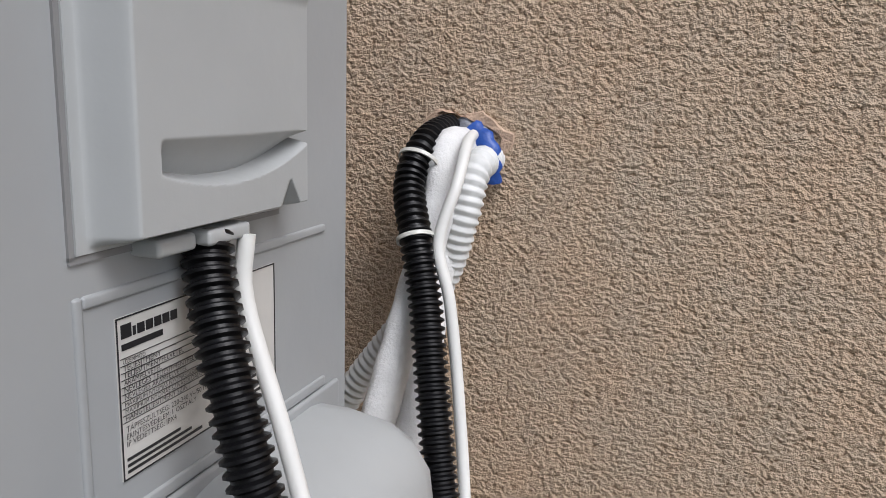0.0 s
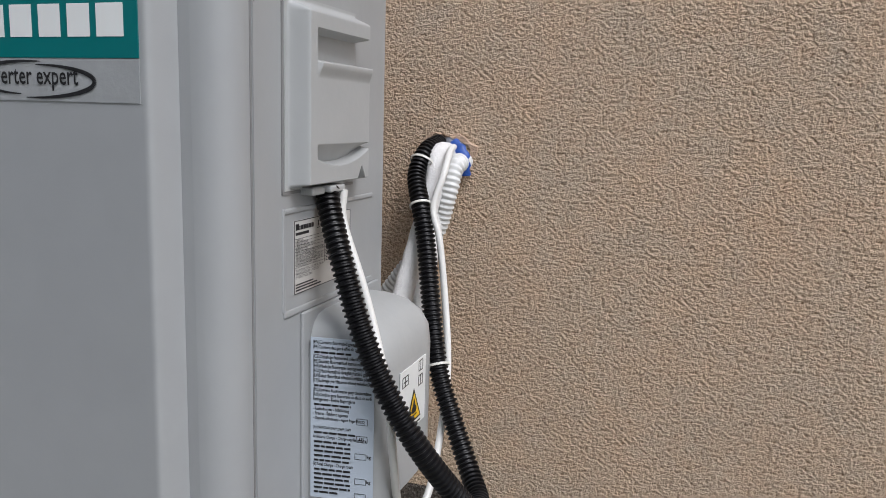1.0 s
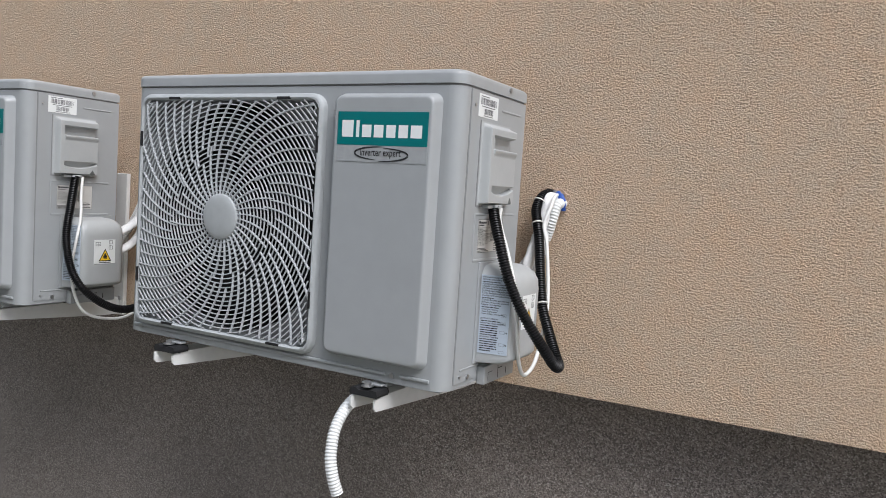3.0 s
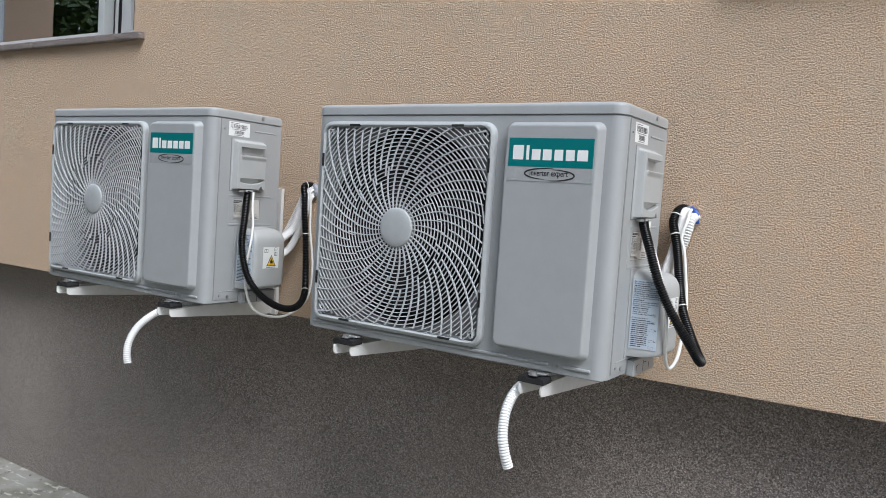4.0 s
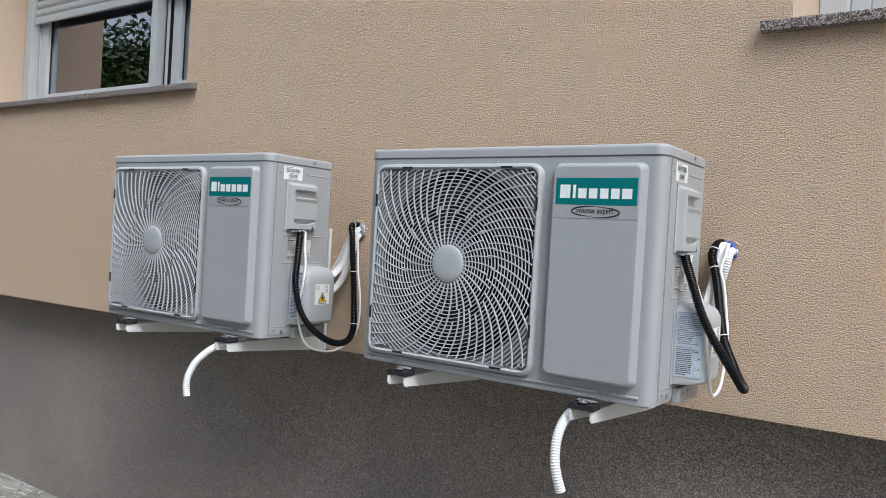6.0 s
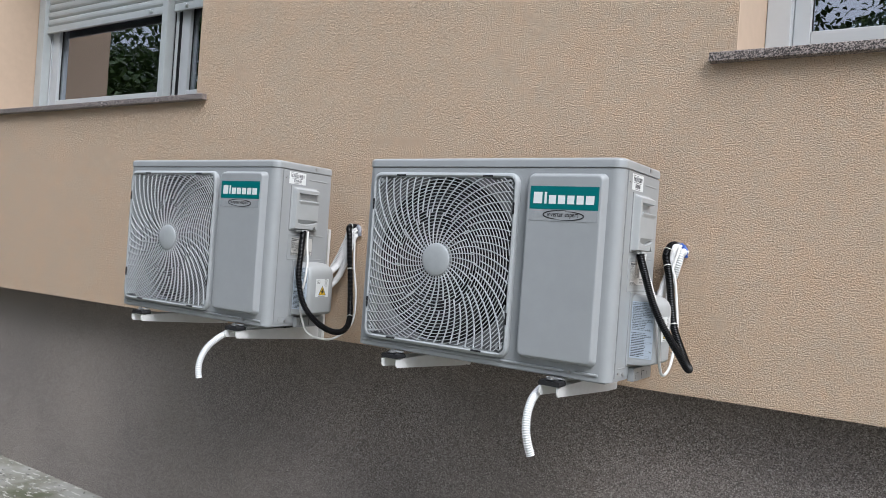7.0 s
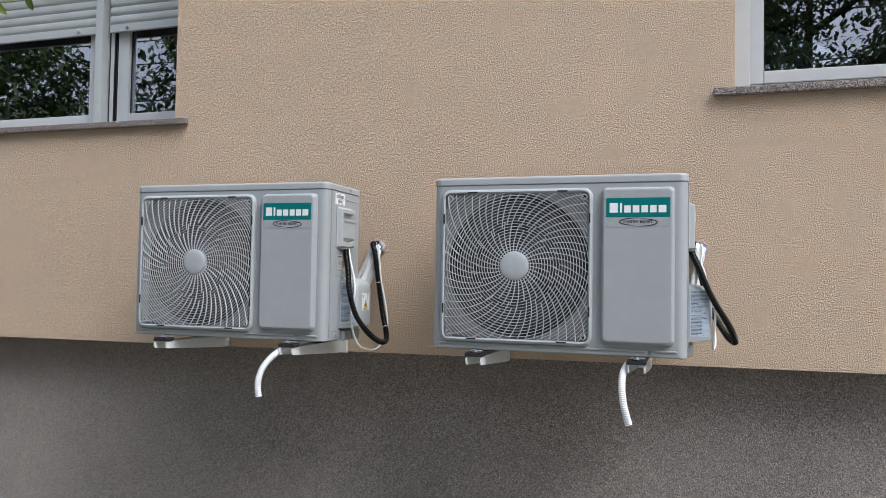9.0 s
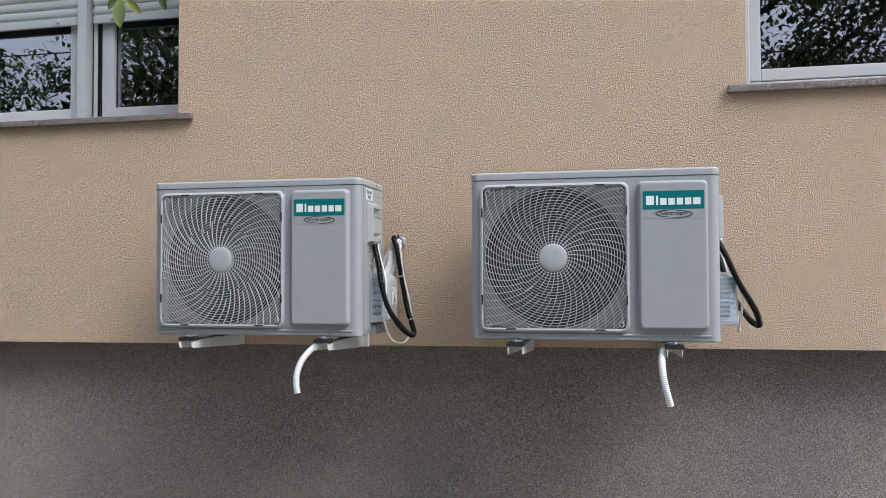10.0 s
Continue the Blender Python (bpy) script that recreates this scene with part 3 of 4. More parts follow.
def outdoor_unit():
    u = thing("outdoor_unit", (0.112, -0.2275, 0.958), "off-white steel air conditioner outdoor unit on wall brackets", "air conditioner", "outdoor units on the wall")
    body = part("body", shell_mesh(), SHELL, u, "off-white painted steel casing")
    part("orifice_plate", orifice_mesh(), SHADED_SHELL, u, "casing plate round the fan opening, greyed for shade", False)
    part("fan_chamber", boxes((GX - 0.215, GX + 0.215, UY0 + 0.12, UY0 + 0.125, GZ - 0.215, GZ + 0.215)), DARK, u, "inner chamber blackened for shade", False)
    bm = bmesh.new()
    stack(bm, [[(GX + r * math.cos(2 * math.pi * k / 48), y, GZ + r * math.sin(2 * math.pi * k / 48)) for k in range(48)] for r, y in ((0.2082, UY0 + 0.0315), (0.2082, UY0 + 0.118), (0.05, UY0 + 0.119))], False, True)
    part("barrel", bm, DARK, u, "round fan barrel blackened for shade")
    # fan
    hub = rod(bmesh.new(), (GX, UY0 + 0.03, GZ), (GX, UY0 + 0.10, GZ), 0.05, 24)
    f = part("fan", hub, FAN, u, "grey fan hub darkened for shade")
    for b in range(3):
        bm = bmesh.new()
        rows = []
        for i in range(7):
            rr = 0.045 + 0.145 * i / 6
            row = []
            for k in range(7):
                a = radians(120 * b + 20) + (k / 6 - 0.3) * 1.5 - 0.5 * i / 6
                row.append(bm.verts.new((GX + rr * math.cos(a), UY0 + 0.035 + 0.055 * k / 6, GZ + rr * math.sin(a))))
            rows.append(row)
        for i in range(6):
            for k in range(6):
                bm.faces.new((rows[i][k], rows[i][k + 1], rows[i + 1][k + 1], rows[i + 1][k]))
        bmesh.ops.solidify(bm, geom=bm.faces[:], thickness=0.003)
        part("blade", bm, FAN, f, "grey fan blade darkened for shade")
    # grille
    fr = part("grille_frame", flat_ring(rounded(0.438, 0.438, 0.026, 6), rounded(0.416, 0.416, 0.014, 6), UY0 + 0.002, UY0 - 0.014, GX, GZ, 0.006), GRILLE, u, "off-white moulded grille frame")
    part("grille_ribs", grille_mesh(), RIB, fr, "fine rings crossed by swirling ribs", False)
    bm = bmesh.new()
    loops = []
    for r, y in ((0.0415, UY0 - 0.004), (0.0415, UY0 - 0.013), (0.039, UY0 - 0.0155), (0.030, UY0 - 0.0172), (0.012, UY0 - 0.018)):
        loops.append([(GX + r * math.cos(2 * math.pi * k / 40), y, GZ + r * math.sin(2 * math.pi * k / 40)) for k in range(40)])
    part("hub_cap", stack(bm, loops), GRILLE, fr, "plain round hub cap")
    for sx, sz in ((-1, -1), (1, -1), (1, 1), (-1, 1)):
        bm = bmesh.new()
        c = (GX + 0.1945 * sx, GZ + 0.1945 * sz)
        lp = [[(c[0] + r * math.cos(2 * math.pi * k / 16), y, c[1] + r * math.sin(2 * math.pi * k / 16)) for k in range(16)] for r, y in ((0.0085, UY0), (0.0085, UY0 - 0.010), (0.0055, UY0 - 0.011), (0.0050, UY0 - 0.004))]
        b = part("screw_boss", stack(bm, lp), GRILLE, fr)
        part("screw", screw(bmesh.new(), (c[0], UY0 - 0.004, c[1]), (0, -1, 0), 0.0045), SLOT, b)
    for k in (-0.125, 0.135):
        for x0, x1, z0, z1 in ((GX + k - 0.014, GX + k + 0.014, GZ + 0.2088, GZ + 0.2130), (GX + k - 0.014, GX + k + 0.014, GZ - 0.2130, GZ - 0.2088), (GX - 0.2130, GX - 0.2088, GZ + k - 0.014, GZ + k + 0.014), (GX + 0.2088, GX + 0.2130, GZ + k - 0.014, GZ + k + 0.014)):
            part("clip_slot", boxes((x0, x1, UY0 - 0.0146, UY0 - 0.010, z0, z1)), SLOT, fr, "small dark clip slot", False)
    # service panel with stickers
    pan = part("front_panel", raised(0.1945, 0.4290, 0.015, 0.3405, 1.2025, UY0 + 0.001, UY0 - 0.020, 0.0062), SHELL, u, "raised smooth front panel")
    yb = UY0 - 0.0203
    badge = part("badge", boxes((0.2575, 0.4255, yb - 0.0005, yb + 0.0005, 1.333, 1.3855)), TEAL, pan, "teal sticker with a white wordmark", False)
    m = on_front(0.2665, yb - 0.0006, 1.3455)
    for x0, x1, h in ((0.0, 0.022, 0.0265), (0.0275, 0.0335, 0.0265), (0.0390, 0.0565, 0.0195), (0.0615, 0.0790, 0.0195), (0.0845, 0.1015, 0.0195), (0.1070, 0.1240, 0.0195), (0.1290, 0.1490, 0.0195)):
        part("mark", bars(m, [(x0, x1, 0, h)]), WHITE, badge, "plain white block", False)
    film = part("film", boxes((0.2575, 0.4255, yb - 0.0003, yb + 0.0005, 1.3065, 1.3325)), FILM, pan, "clear sticker film with black slogan", False)
    part("slogan", letters([("inverter expert", 0.076, 1.32, on_front(0.304, yb - 0.0008, 1.3168))], 0.010), INK, film, "black slogan lettering", False)
    bm = bmesh.new()
    for a0, a1 in ((80, 262), (-95, 85)):
        pts = [Vector((0.3425 + (0.049 if a0 == 80 else 0.050) * math.cos(radians(a)) , yb - 0.0008, 1.3197 + 0.0102 * math.sin(radians(a)) + (0.001 if a0 == 80 else -0.001))) for a in range(a0, a1 + 1, 4)]
        n = len(pts)
        for k in range(n - 1):
            w0 = 0.0013 * math.sin(math.pi * k / (n - 1)) ** 0.7 + 0.0002
            w1 = 0.0013 * math.sin(math.pi * (k + 1) / (n - 1)) ** 0.7 + 0.0002
            d = (pts[k + 1] - pts[k]).normalized()
            s = Vector((-d.z, 0, d.x))
            bm.faces.new([bm.verts.new(p) for p in (pts[k] - s * w0, pts[k] + s * w0, pts[k + 1] + s * w1, pts[k + 1] - s * w1)])
    part("swoosh", bm, INK, film, "two black swoosh arcs", False)
    # lid, tray and beads
    part("lid", lid_mesh(), SHELL, u, "flat steel lid with folded edge")
    part("lid_seam", stack(bmesh.new(), [[(x, y, z) for x, y in casing_plan(-0.0012)] for z in (1.4285, 1.4319)], True, True), SEAM, u, "thin dark gap below the lid", False)
    part("tray", boxes((UX0 + 0.012, UX1 - 0.012, UY0 + 0.012, UY1, 0.9535, 0.9585), bevel=0.001), SHELL, u, "bottom tray edge")
    part("bead", boxes((-0.225, 0.362, UY0 - 0.0035, UY0 + 0.001, 0.9690, 0.9745), bevel=0.0015), SHELL, u)
    part("bead", boxes((0.390, 0.444, UY0 - 0.0035, UY0 + 0.001, 0.9690, 0.9745), bevel=0.0015), SHELL, u)
    for x in (-0.205, 0.376):
        part("screw", screw(bmesh.new(), (x, UY0 - 0.0015, 0.9705), (0, -1, 0)), STEEL, u)
    # side panel
    side = part("side_panel", boxes((UX1 - 0.001, UX1 + 0.0018, -0.316, UY1 + 0.001, 0.966, 1.4285)), SHELL, u, "flat steel side panel", False)
    sx = UX1 + 0.0018
    part("seam", boxes((UX1 - 0.001, UX1 + 0.0006, -0.3178, -0.3160, 0.966, 1.4285)), SEAM, u, "narrow panel seam", False)
    for y0, y1, z0, z1 in ((-0.279, -0.132, 1.2335, 1.2375), (-0.2825, -0.279, 1.163, 1.2375), (-0.281, -0.132, 1.1585, 1.1635), (-0.205, -0.130, 1.405, 1.4085), (-0.30, -0.23, 0.985, 0.988)):
        part("emboss", boxes((sx - 0.002, sx + 0.0012, y0, y1, z0, z1), bevel=0.001), SHELL, side, "pressed ridge")
    for y, z, x in ((-0.18, 1.444, UX1 + 0.002), (-0.272, 0.9725, sx), (-0.300, 0.9765, sx), (-0.306, 1.405, sx)):
        part("screw", screw(bmesh.new(), (x, y, z), (1, 0, 0), 0.0042 if y > -0.29 else 0.0022), STEEL, u)
    # barcode sticker
    st = part("barcode_sticker", boxes((sx - 0.0005, sx + 0.0005, -0.293, -0.223, 1.3885, 1.4245)), WHITE, side, "white sticker with bar codes", False)
    rng = random.Random(11)
    rows, y = [], 0.006
    while y < 0.064:
        w = rng.choice((0.0006, 0.0009, 0.0016))
        rows.append((y, y + w, 0.0195, 0.0300))
        y += w + rng.choice((0.0008, 0.0012, 0.0019))
    y = 0.020
    while y < 0.052:
        w = rng.choice((0.0006, 0.0010, 0.0016))
        rows.append((y, y + w, 0.0050, 0.0140))
        y += w + rng.choice((0.0008, 0.0012))
    rows += [(0.010, 0.058, 0.0162, 0.0175), (0.018, 0.052, 0.0020, 0.0032), (0.006, 0.035, 0.0318, 0.0332)]
    part("bar_code", bars(on_side(sx + 0.0006, -0.293, 1.3885), rows), FADED, st, "faded grey bar code print", False)
    # rating label
    rl = part("rating_label", boxes((sx - 0.0005, sx + 0.0005, -0.2665, -0.176, 1.1735, 1.2275)), PLATE, side, "silver rating label with small black print", False)
    m = on_side(sx + 0.0006, -0.2665, 1.1735)
    W, H = 0.0905, 0.054
    rows = [(0, W, 0, 0.0005), (0, W, H - 0.0005, H), (0, 0.0005, 0, H), (W - 0.0005, W, 0, H)]
    rows += [(0.002, 0.0065, 0.0470, 0.0515), (0.0072, 0.0085, 0.0470, 0.0500), (0.0092, 0.0125, 0.0470, 0.0503), (0.0132, 0.0165, 0.0470, 0.0503), (0.0172, 0.0205, 0.0470, 0.0503), (0.0212, 0.0245, 0.0470, 0.0503), (0.0252, 0.0285, 0.0470, 0.0503)]
    rows += [(0.002, 0.021, 0.0432, 0.0452)]
    for k in range(10):
        z = 0.0405 - 0.00235 * k
        rows.append((0.001, 0.064, z, z + 0.00018))
        for c0, c1 in ((0.048, 0.0505), (0.054, 0.0565)):
            rows.append((c0, c1, z - 0.0016, z - 0.0005))
    rows += [(0.046, 0.0462, 0.0172, 0.0425), (0.052, 0.0522, 0.0172, 0.0425)]
    for k in range(3):
        rows.append((0.002, 0.040 - 0.006 * k, 0.0020 + 0.0021 * k, 0.0030 + 0.0021 * k))
    for k in range(4):
        rows.append((0.060, 0.086 - 0.004 * (k % 2), 0.0030 + 0.0034 * k, 0.0042 + 0.0034 * k))
    rows += [(0.0335, 0.038, 0.0452, 0.0458), (0.035, 0.0365, 0.0468, 0.0512)]
    part("print", bars(m, rows), INK, rl, "black table lines and bars", False)
    words = ("ÜZEMMÓD", "TELJESÍTMÉNY", "TELJESÍTMÉNYFELVÉTEL", "ÁRAMFELVÉTEL", "NÉVLEGES TELJESÍTMÉNYFELVÉTEL", "NÉVLEGES ÁRAMFELVÉTEL", "MAXIMUM NYOMÁS NYOMÁSOLDALON", "MAXIMUM NYOMÁS SZÍVÁSOLDALON", "HANGTELJESÍTMÉNY SZINT")
    lines = [(w, min(0.0022 * len(w) * 0.66, 0.042), 1.0, m @ Matrix.Translation((0.002, 0.0388 - 0.00235 * k, 0.0003))) for k, w in enumerate(words)]
    lines += [("TÁPFESZÜLTSÉG: 220-240 V~/50 Hz", 0.042, 1.0, m @ Matrix.Translation((0.002, 0.0162, 0.0003))), ("ÉRINTÉSVÉDELEM: I. OSZTÁLY", 0.035, 1.0, m @ Matrix.Translation((0.002, 0.0137, 0.0003))), ("IP VÉDETTSÉG: IPX4", 0.024, 1.0, m @ Matrix.Translation((0.002, 0.0112, 0.0003)))]
    part("lettering", letters(lines), INK, rl, "small black lettering", False)
    # terminal cover
    tc = part("terminal_cover", terminal_cover_mesh(), PLASTIC, u, "grey-white plastic terminal cover with grip recess")
    part("cable_gland", boxes((UX1 + 0.001, UX1 + 0.013, -0.258, -0.2395, 1.2455, 1.2515), (UX1 + 0.001, UX1 + 0.0175, -0.2390, -0.2150, 1.2465, 1.2520), bevel=0.0015), PLASTIC, tc)
    part("cover_gap", boxes((UX1 + 0.0015, UX1 + 0.0028, -0.2830, -0.2808, 1.2485, 1.384), (UX1 + 0.0015, UX1 + 0.0028, -0.2830, -0.172, 1.2475, 1.2497)), SEAM, side, "thin gap beside the cover", False)
    # valve cover
    part("valve_plate", boxes((UX1 + 0.001, UX1 + 0.0045, -0.257, -0.120, 0.990, 1.158), bevel=0.0015), SHELL, u, "steel plate behind the valve cover")
    vc = part("valve_cover", valve_cover_mesh(), PLASTIC, u, "rounded grey-white plastic valve cover")
    slope = math.degrees(math.atan2(0.0077, 0.049))
    m = pose(UX1 + 0.0070, -0.2500, 1.0100, 90, 0, slope)
    lab = part("gas_label", bars(m, [(0, 0.0500, 0, 0.1285)], 0.0008), PAPER, vc, "pale blue label with dense black print", False)
    rng = random.Random(3)
    rows, lines = [], []
    mt = m @ Matrix.Diagonal((1.0, 0.925, 1, 1)) @ Matrix.Translation((0, 0, 0.0010))
    text = [("(EN)Contains fluorinated greenhouse gases", 1), ("(FR)Contient des gaz à effet de serre fluorés", 1), "b", ("(CZ)Obsahuje fluorované skleníkové plyny", 1), ("(EE)Sisaldab fluoreeritud kasvuhoonegaase", 1), ("(HR)Vsebuje fluorirane toplogredne pline", 1), ("(HU)Fluortartalmú üvegházhatású gázok", 1), ("(LV)Satur fluorētas siltumnīcefekta gāzes", 1), ("(LT)Sudėtyje yra šiltnamio efektą sukeliančių", 1), "s", ("(PL)Zawiera fluorowane gazy cieplarniane", 1), ("(RO)Conţine gaze fluorurate cu efect de seră", 1), ("Refrigerant - Fluide frigorigène", 0.72), "b", ("- Rashladna tvar - Hűtőközeg", 0.62), ("- Freons - Šaldymo agentas", 0.60), ("- Czynnik chłodniczy - Agent frigorific", 0.8), "", ("(A)GWP:GWP,GWP,GWP,GWP", 0.66), "m", ("Additional Charge - Charge supplémentaire", 0.92), "b", "b", "b", "b", "b", ("(B)Total Charge - Charge totale", 0.7), "b", "b", "b", "b", "b", "s"]
    for k, row in enumerate(text):
        y = 0.1340 - 0.00405 * k
        if isinstance(row, tuple):
            lines.append((row[0], 0.046 * row[1], 1.55, mt @ Matrix.Translation((0.002, y, 0))))
        elif row:
            x, end = 0.003, {"b": 0.032, "s": 0.022, "m": 0.036}[row]
            while x < end:
                w = rng.uniform(0.003, 0.008)
                rows.append((x, min(x + w, end), y, y + 0.0017))
                x += w + 0.0009
    lines += [("R32", 0.0045, 1.2, mt @ Matrix.Translation((0.0385, 0.0690, 0))), ("675", 0.0042, 1.2, mt @ Matrix.Translation((0.0385, 0.0540, 0))), ("kg", 0.0032, 1.2, mt @ Matrix.Translation((0.0450, 0.0390, 0))), ("kg", 0.0032, 1.2, mt @ Matrix.Translation((0.0450, 0.0170, 0)))]
    for bx, by, bw, bh in ((0.0365, 0.0675, 0.0085, 0.0052), (0.0365, 0.0525, 0.0085, 0.0052), (0.0355, 0.0375, 0.0088, 0.0048), (0.0355, 0.0155, 0.0088, 0.0048), (0.0355, 0.0030, 0.0088, 0.0040)):
        rows += [(bx, bx + bw, by, by + 0.00025), (bx, bx + bw, by + bh, by + bh + 0.00025), (bx, bx + 0.00025, by, by + bh), (bx + bw, bx + bw + 0.00025, by, by + bh)]
    part("print", bars(mt, rows), INK, lab, "black bars and boxes", False)
    part("lettering", letters(lines, 0.02), INK, lab, "small black lettering", False)
    m = on_side(UX1 + 0.0648, -0.2130, 1.050)
    ws = part("warning_sticker", bars(m, [(0, 0.056, 0, 0.056)], 0.0008), WHITE, vc, "white sticker with a yellow fire warning triangle", False)

    def tri_plate(c, r, off):
        bm = bmesh.new()
        pts = [(c[0] + r * math.cos(radians(a)), c[1] + r * math.sin(radians(a))) for a in (90, 210, 330)]
        bm.faces.new([bm.verts.new(m @ Vector((x, y, off))) for x, y in pts])
        return bm

    part("triangle_border", tri_plate((0.029, 0.0155), 0.0195, 0.0010), INK, ws, "black triangle border", False)
    part("triangle", tri_plate((0.029, 0.0155), 0.0155, 0.0013), YELLOW, ws, "yellow triangle", False)
    bm = bmesh.new()
    flame = [(0.0245, 0.0135), (0.0235, 0.017), (0.0265, 0.0215), (0.0285, 0.0265), (0.0305, 0.0225), (0.0315, 0.0190), (0.0335, 0.0205), (0.0345, 0.0165), (0.0330, 0.0135)]
    bm.faces.new([bm.verts.new(m @ Vector((x, y, 0.0016))) for x, y in flame])
    box(bm, 0.0235, 0.0345, 0.0110, 0.0122, 0.0015, 0.0017, m=m)
    part("flame", bm, INK, ws, "black flame sign", False)
    rows = []
    for bx, by, bw, bh in ((0.0035, 0.042, 0.0125, 0.008), (0.039, 0.0455, 0.009, 0.0085), (0.039, 0.0330, 0.009, 0.0085)):
        rows += [(bx, bx + bw, by, by + 0.0007), (bx, bx + bw, by + bh, by + bh + 0.0007), (bx, bx + 0.0007, by, by + bh), (bx + bw, bx + bw + 0.0007, by, by + bh), (bx + bw / 2 - 0.0003, bx + bw / 2 + 0.0003, by, by + bh)]
    rows += [(0.0130, 0.0450, 0.0020, 0.0034), (0.0060, 0.0140, 0.0455, 0.0465)]
    part("pictograms", bars(m @ Matrix.Translation((0, 0, 0.0009)), rows), INK, ws, "small black book signs", False)
    # lower connection plate with knockouts
    part("connection_plate", boxes((UX1 + 0.001, UX1 + 0.016, -0.235, -0.115, 0.953, 0.984), bevel=0.002), SHELL, u, "small steel plate with dark marks")
    part("marks", bars(on_side(UX1 + 0.0162, -0.235, 0.953), [(0.014, 0.0150, 0.006, 0.020), (0.014, 0.030, 0.019, 0.020), (0.052, 0.0535, 0.004, 0.026), (0.052, 0.070, 0.020, 0.0215), (0.085, 0.0865, 0.006, 0.018)]), SLOT, u, "dark slots", False)
    return u


UNIT = outdoor_unit()
SHIFT = -1.066
bpy.context.view_layer.update()
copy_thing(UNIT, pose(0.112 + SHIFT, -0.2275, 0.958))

# ---- wall brackets ----


def bracket(x, dx):
    """A wall bracket: two webs and a top plate, wall rail, rubber pads with bolts. x: its middle."""
    b = thing("wall_bracket", (x, -0.02, 0.90), "white painted steel wall bracket carrying the unit", "bracket", "brackets under the units")
    bm = bmesh.new()
    for s in (-1, 1):
        xa = x + s * 0.0205
        front = -0.372 if s > 0 else -0.378
        low = 0.913
        pts = [(front, 0.9335), (-0.004, 0.9335), (-0.004, 0.893), (-0.06, 0.893), (front + 0.006, low), (front, low + 0.006)]
        stack(bm, [[(xa - 0.0015, y, z) for y, z in pts], [(xa + 0.0015, y, z) for y, z in pts]], True, True)
    box(bm, x - 0.022, x + 0.022, -0.355, -0.004, 0.9335, 0.9360)
    part("arm", bm, BRACKET, b, "white channel arm", False)
    part("rail", boxes((x + dx - 0.020, x + dx + 0.020, -0.014, -0.002, 0.890, 1.262), bevel=0.002), BRACKET, b, "white upright rail")
    part("rail_bolt", screw(bmesh.new(), (x + dx + 0.008, -0.014, 0.935), (0, -1, 0), 0.006), STEEL, b)
    part("back_plate", boxes((min(x, x + dx) - 0.022, max(x, x + dx) + 0.022, -0.010, -0.003, 0.893, 0.928), bevel=0.002), BRACKET, b, "white plate joining arm and rail")
    for y in (-0.362, -0.16):
        bm = bmesh.new()
        prof = [(-0.025, 0.9362), (0.025, 0.9362), (0.0265, 0.941), (0.024, 0.9475), (0.013, 0.9485), (0.010, 0.9455), (-0.010, 0.9455), (-0.013, 0.9485), (-0.024, 0.9475), (-0.0265, 0.941)]
        stack(bm, [[(x + px, y - 0.012, z) for px, z in prof], [(x + px, y + 0.024, z) for px, z in prof]], True, True)
        p = part("rubber_pad", bm, RUBBER, b, "black ribbed rubber pad", False)
        bm = rod(bmesh.new(), (x, y, 0.9500), (x, y, 0.9515), 0.010, 18)
        rod(bm, (x, y, 0.9515), (x, y, 0.9570), 0.0062, 6)
        part("bolt", bm, STEEL, p, "zinc hex bolt with washer")
    part("foot", boxes((x - 0.018, x + 0.020, -0.352, -0.338, 0.9500, 0.9535), bevel=0.001), SHELL, b, "folded mounting foot")
    return b


for bx in (0.341, -0.1105):
    bracket(bx, 0.0)
    bracket(bx + SHIFT + (0.012 if bx > 0 else 0.0), 0.018 if bx > 0 else -0.06)

# ---- wall holes ----


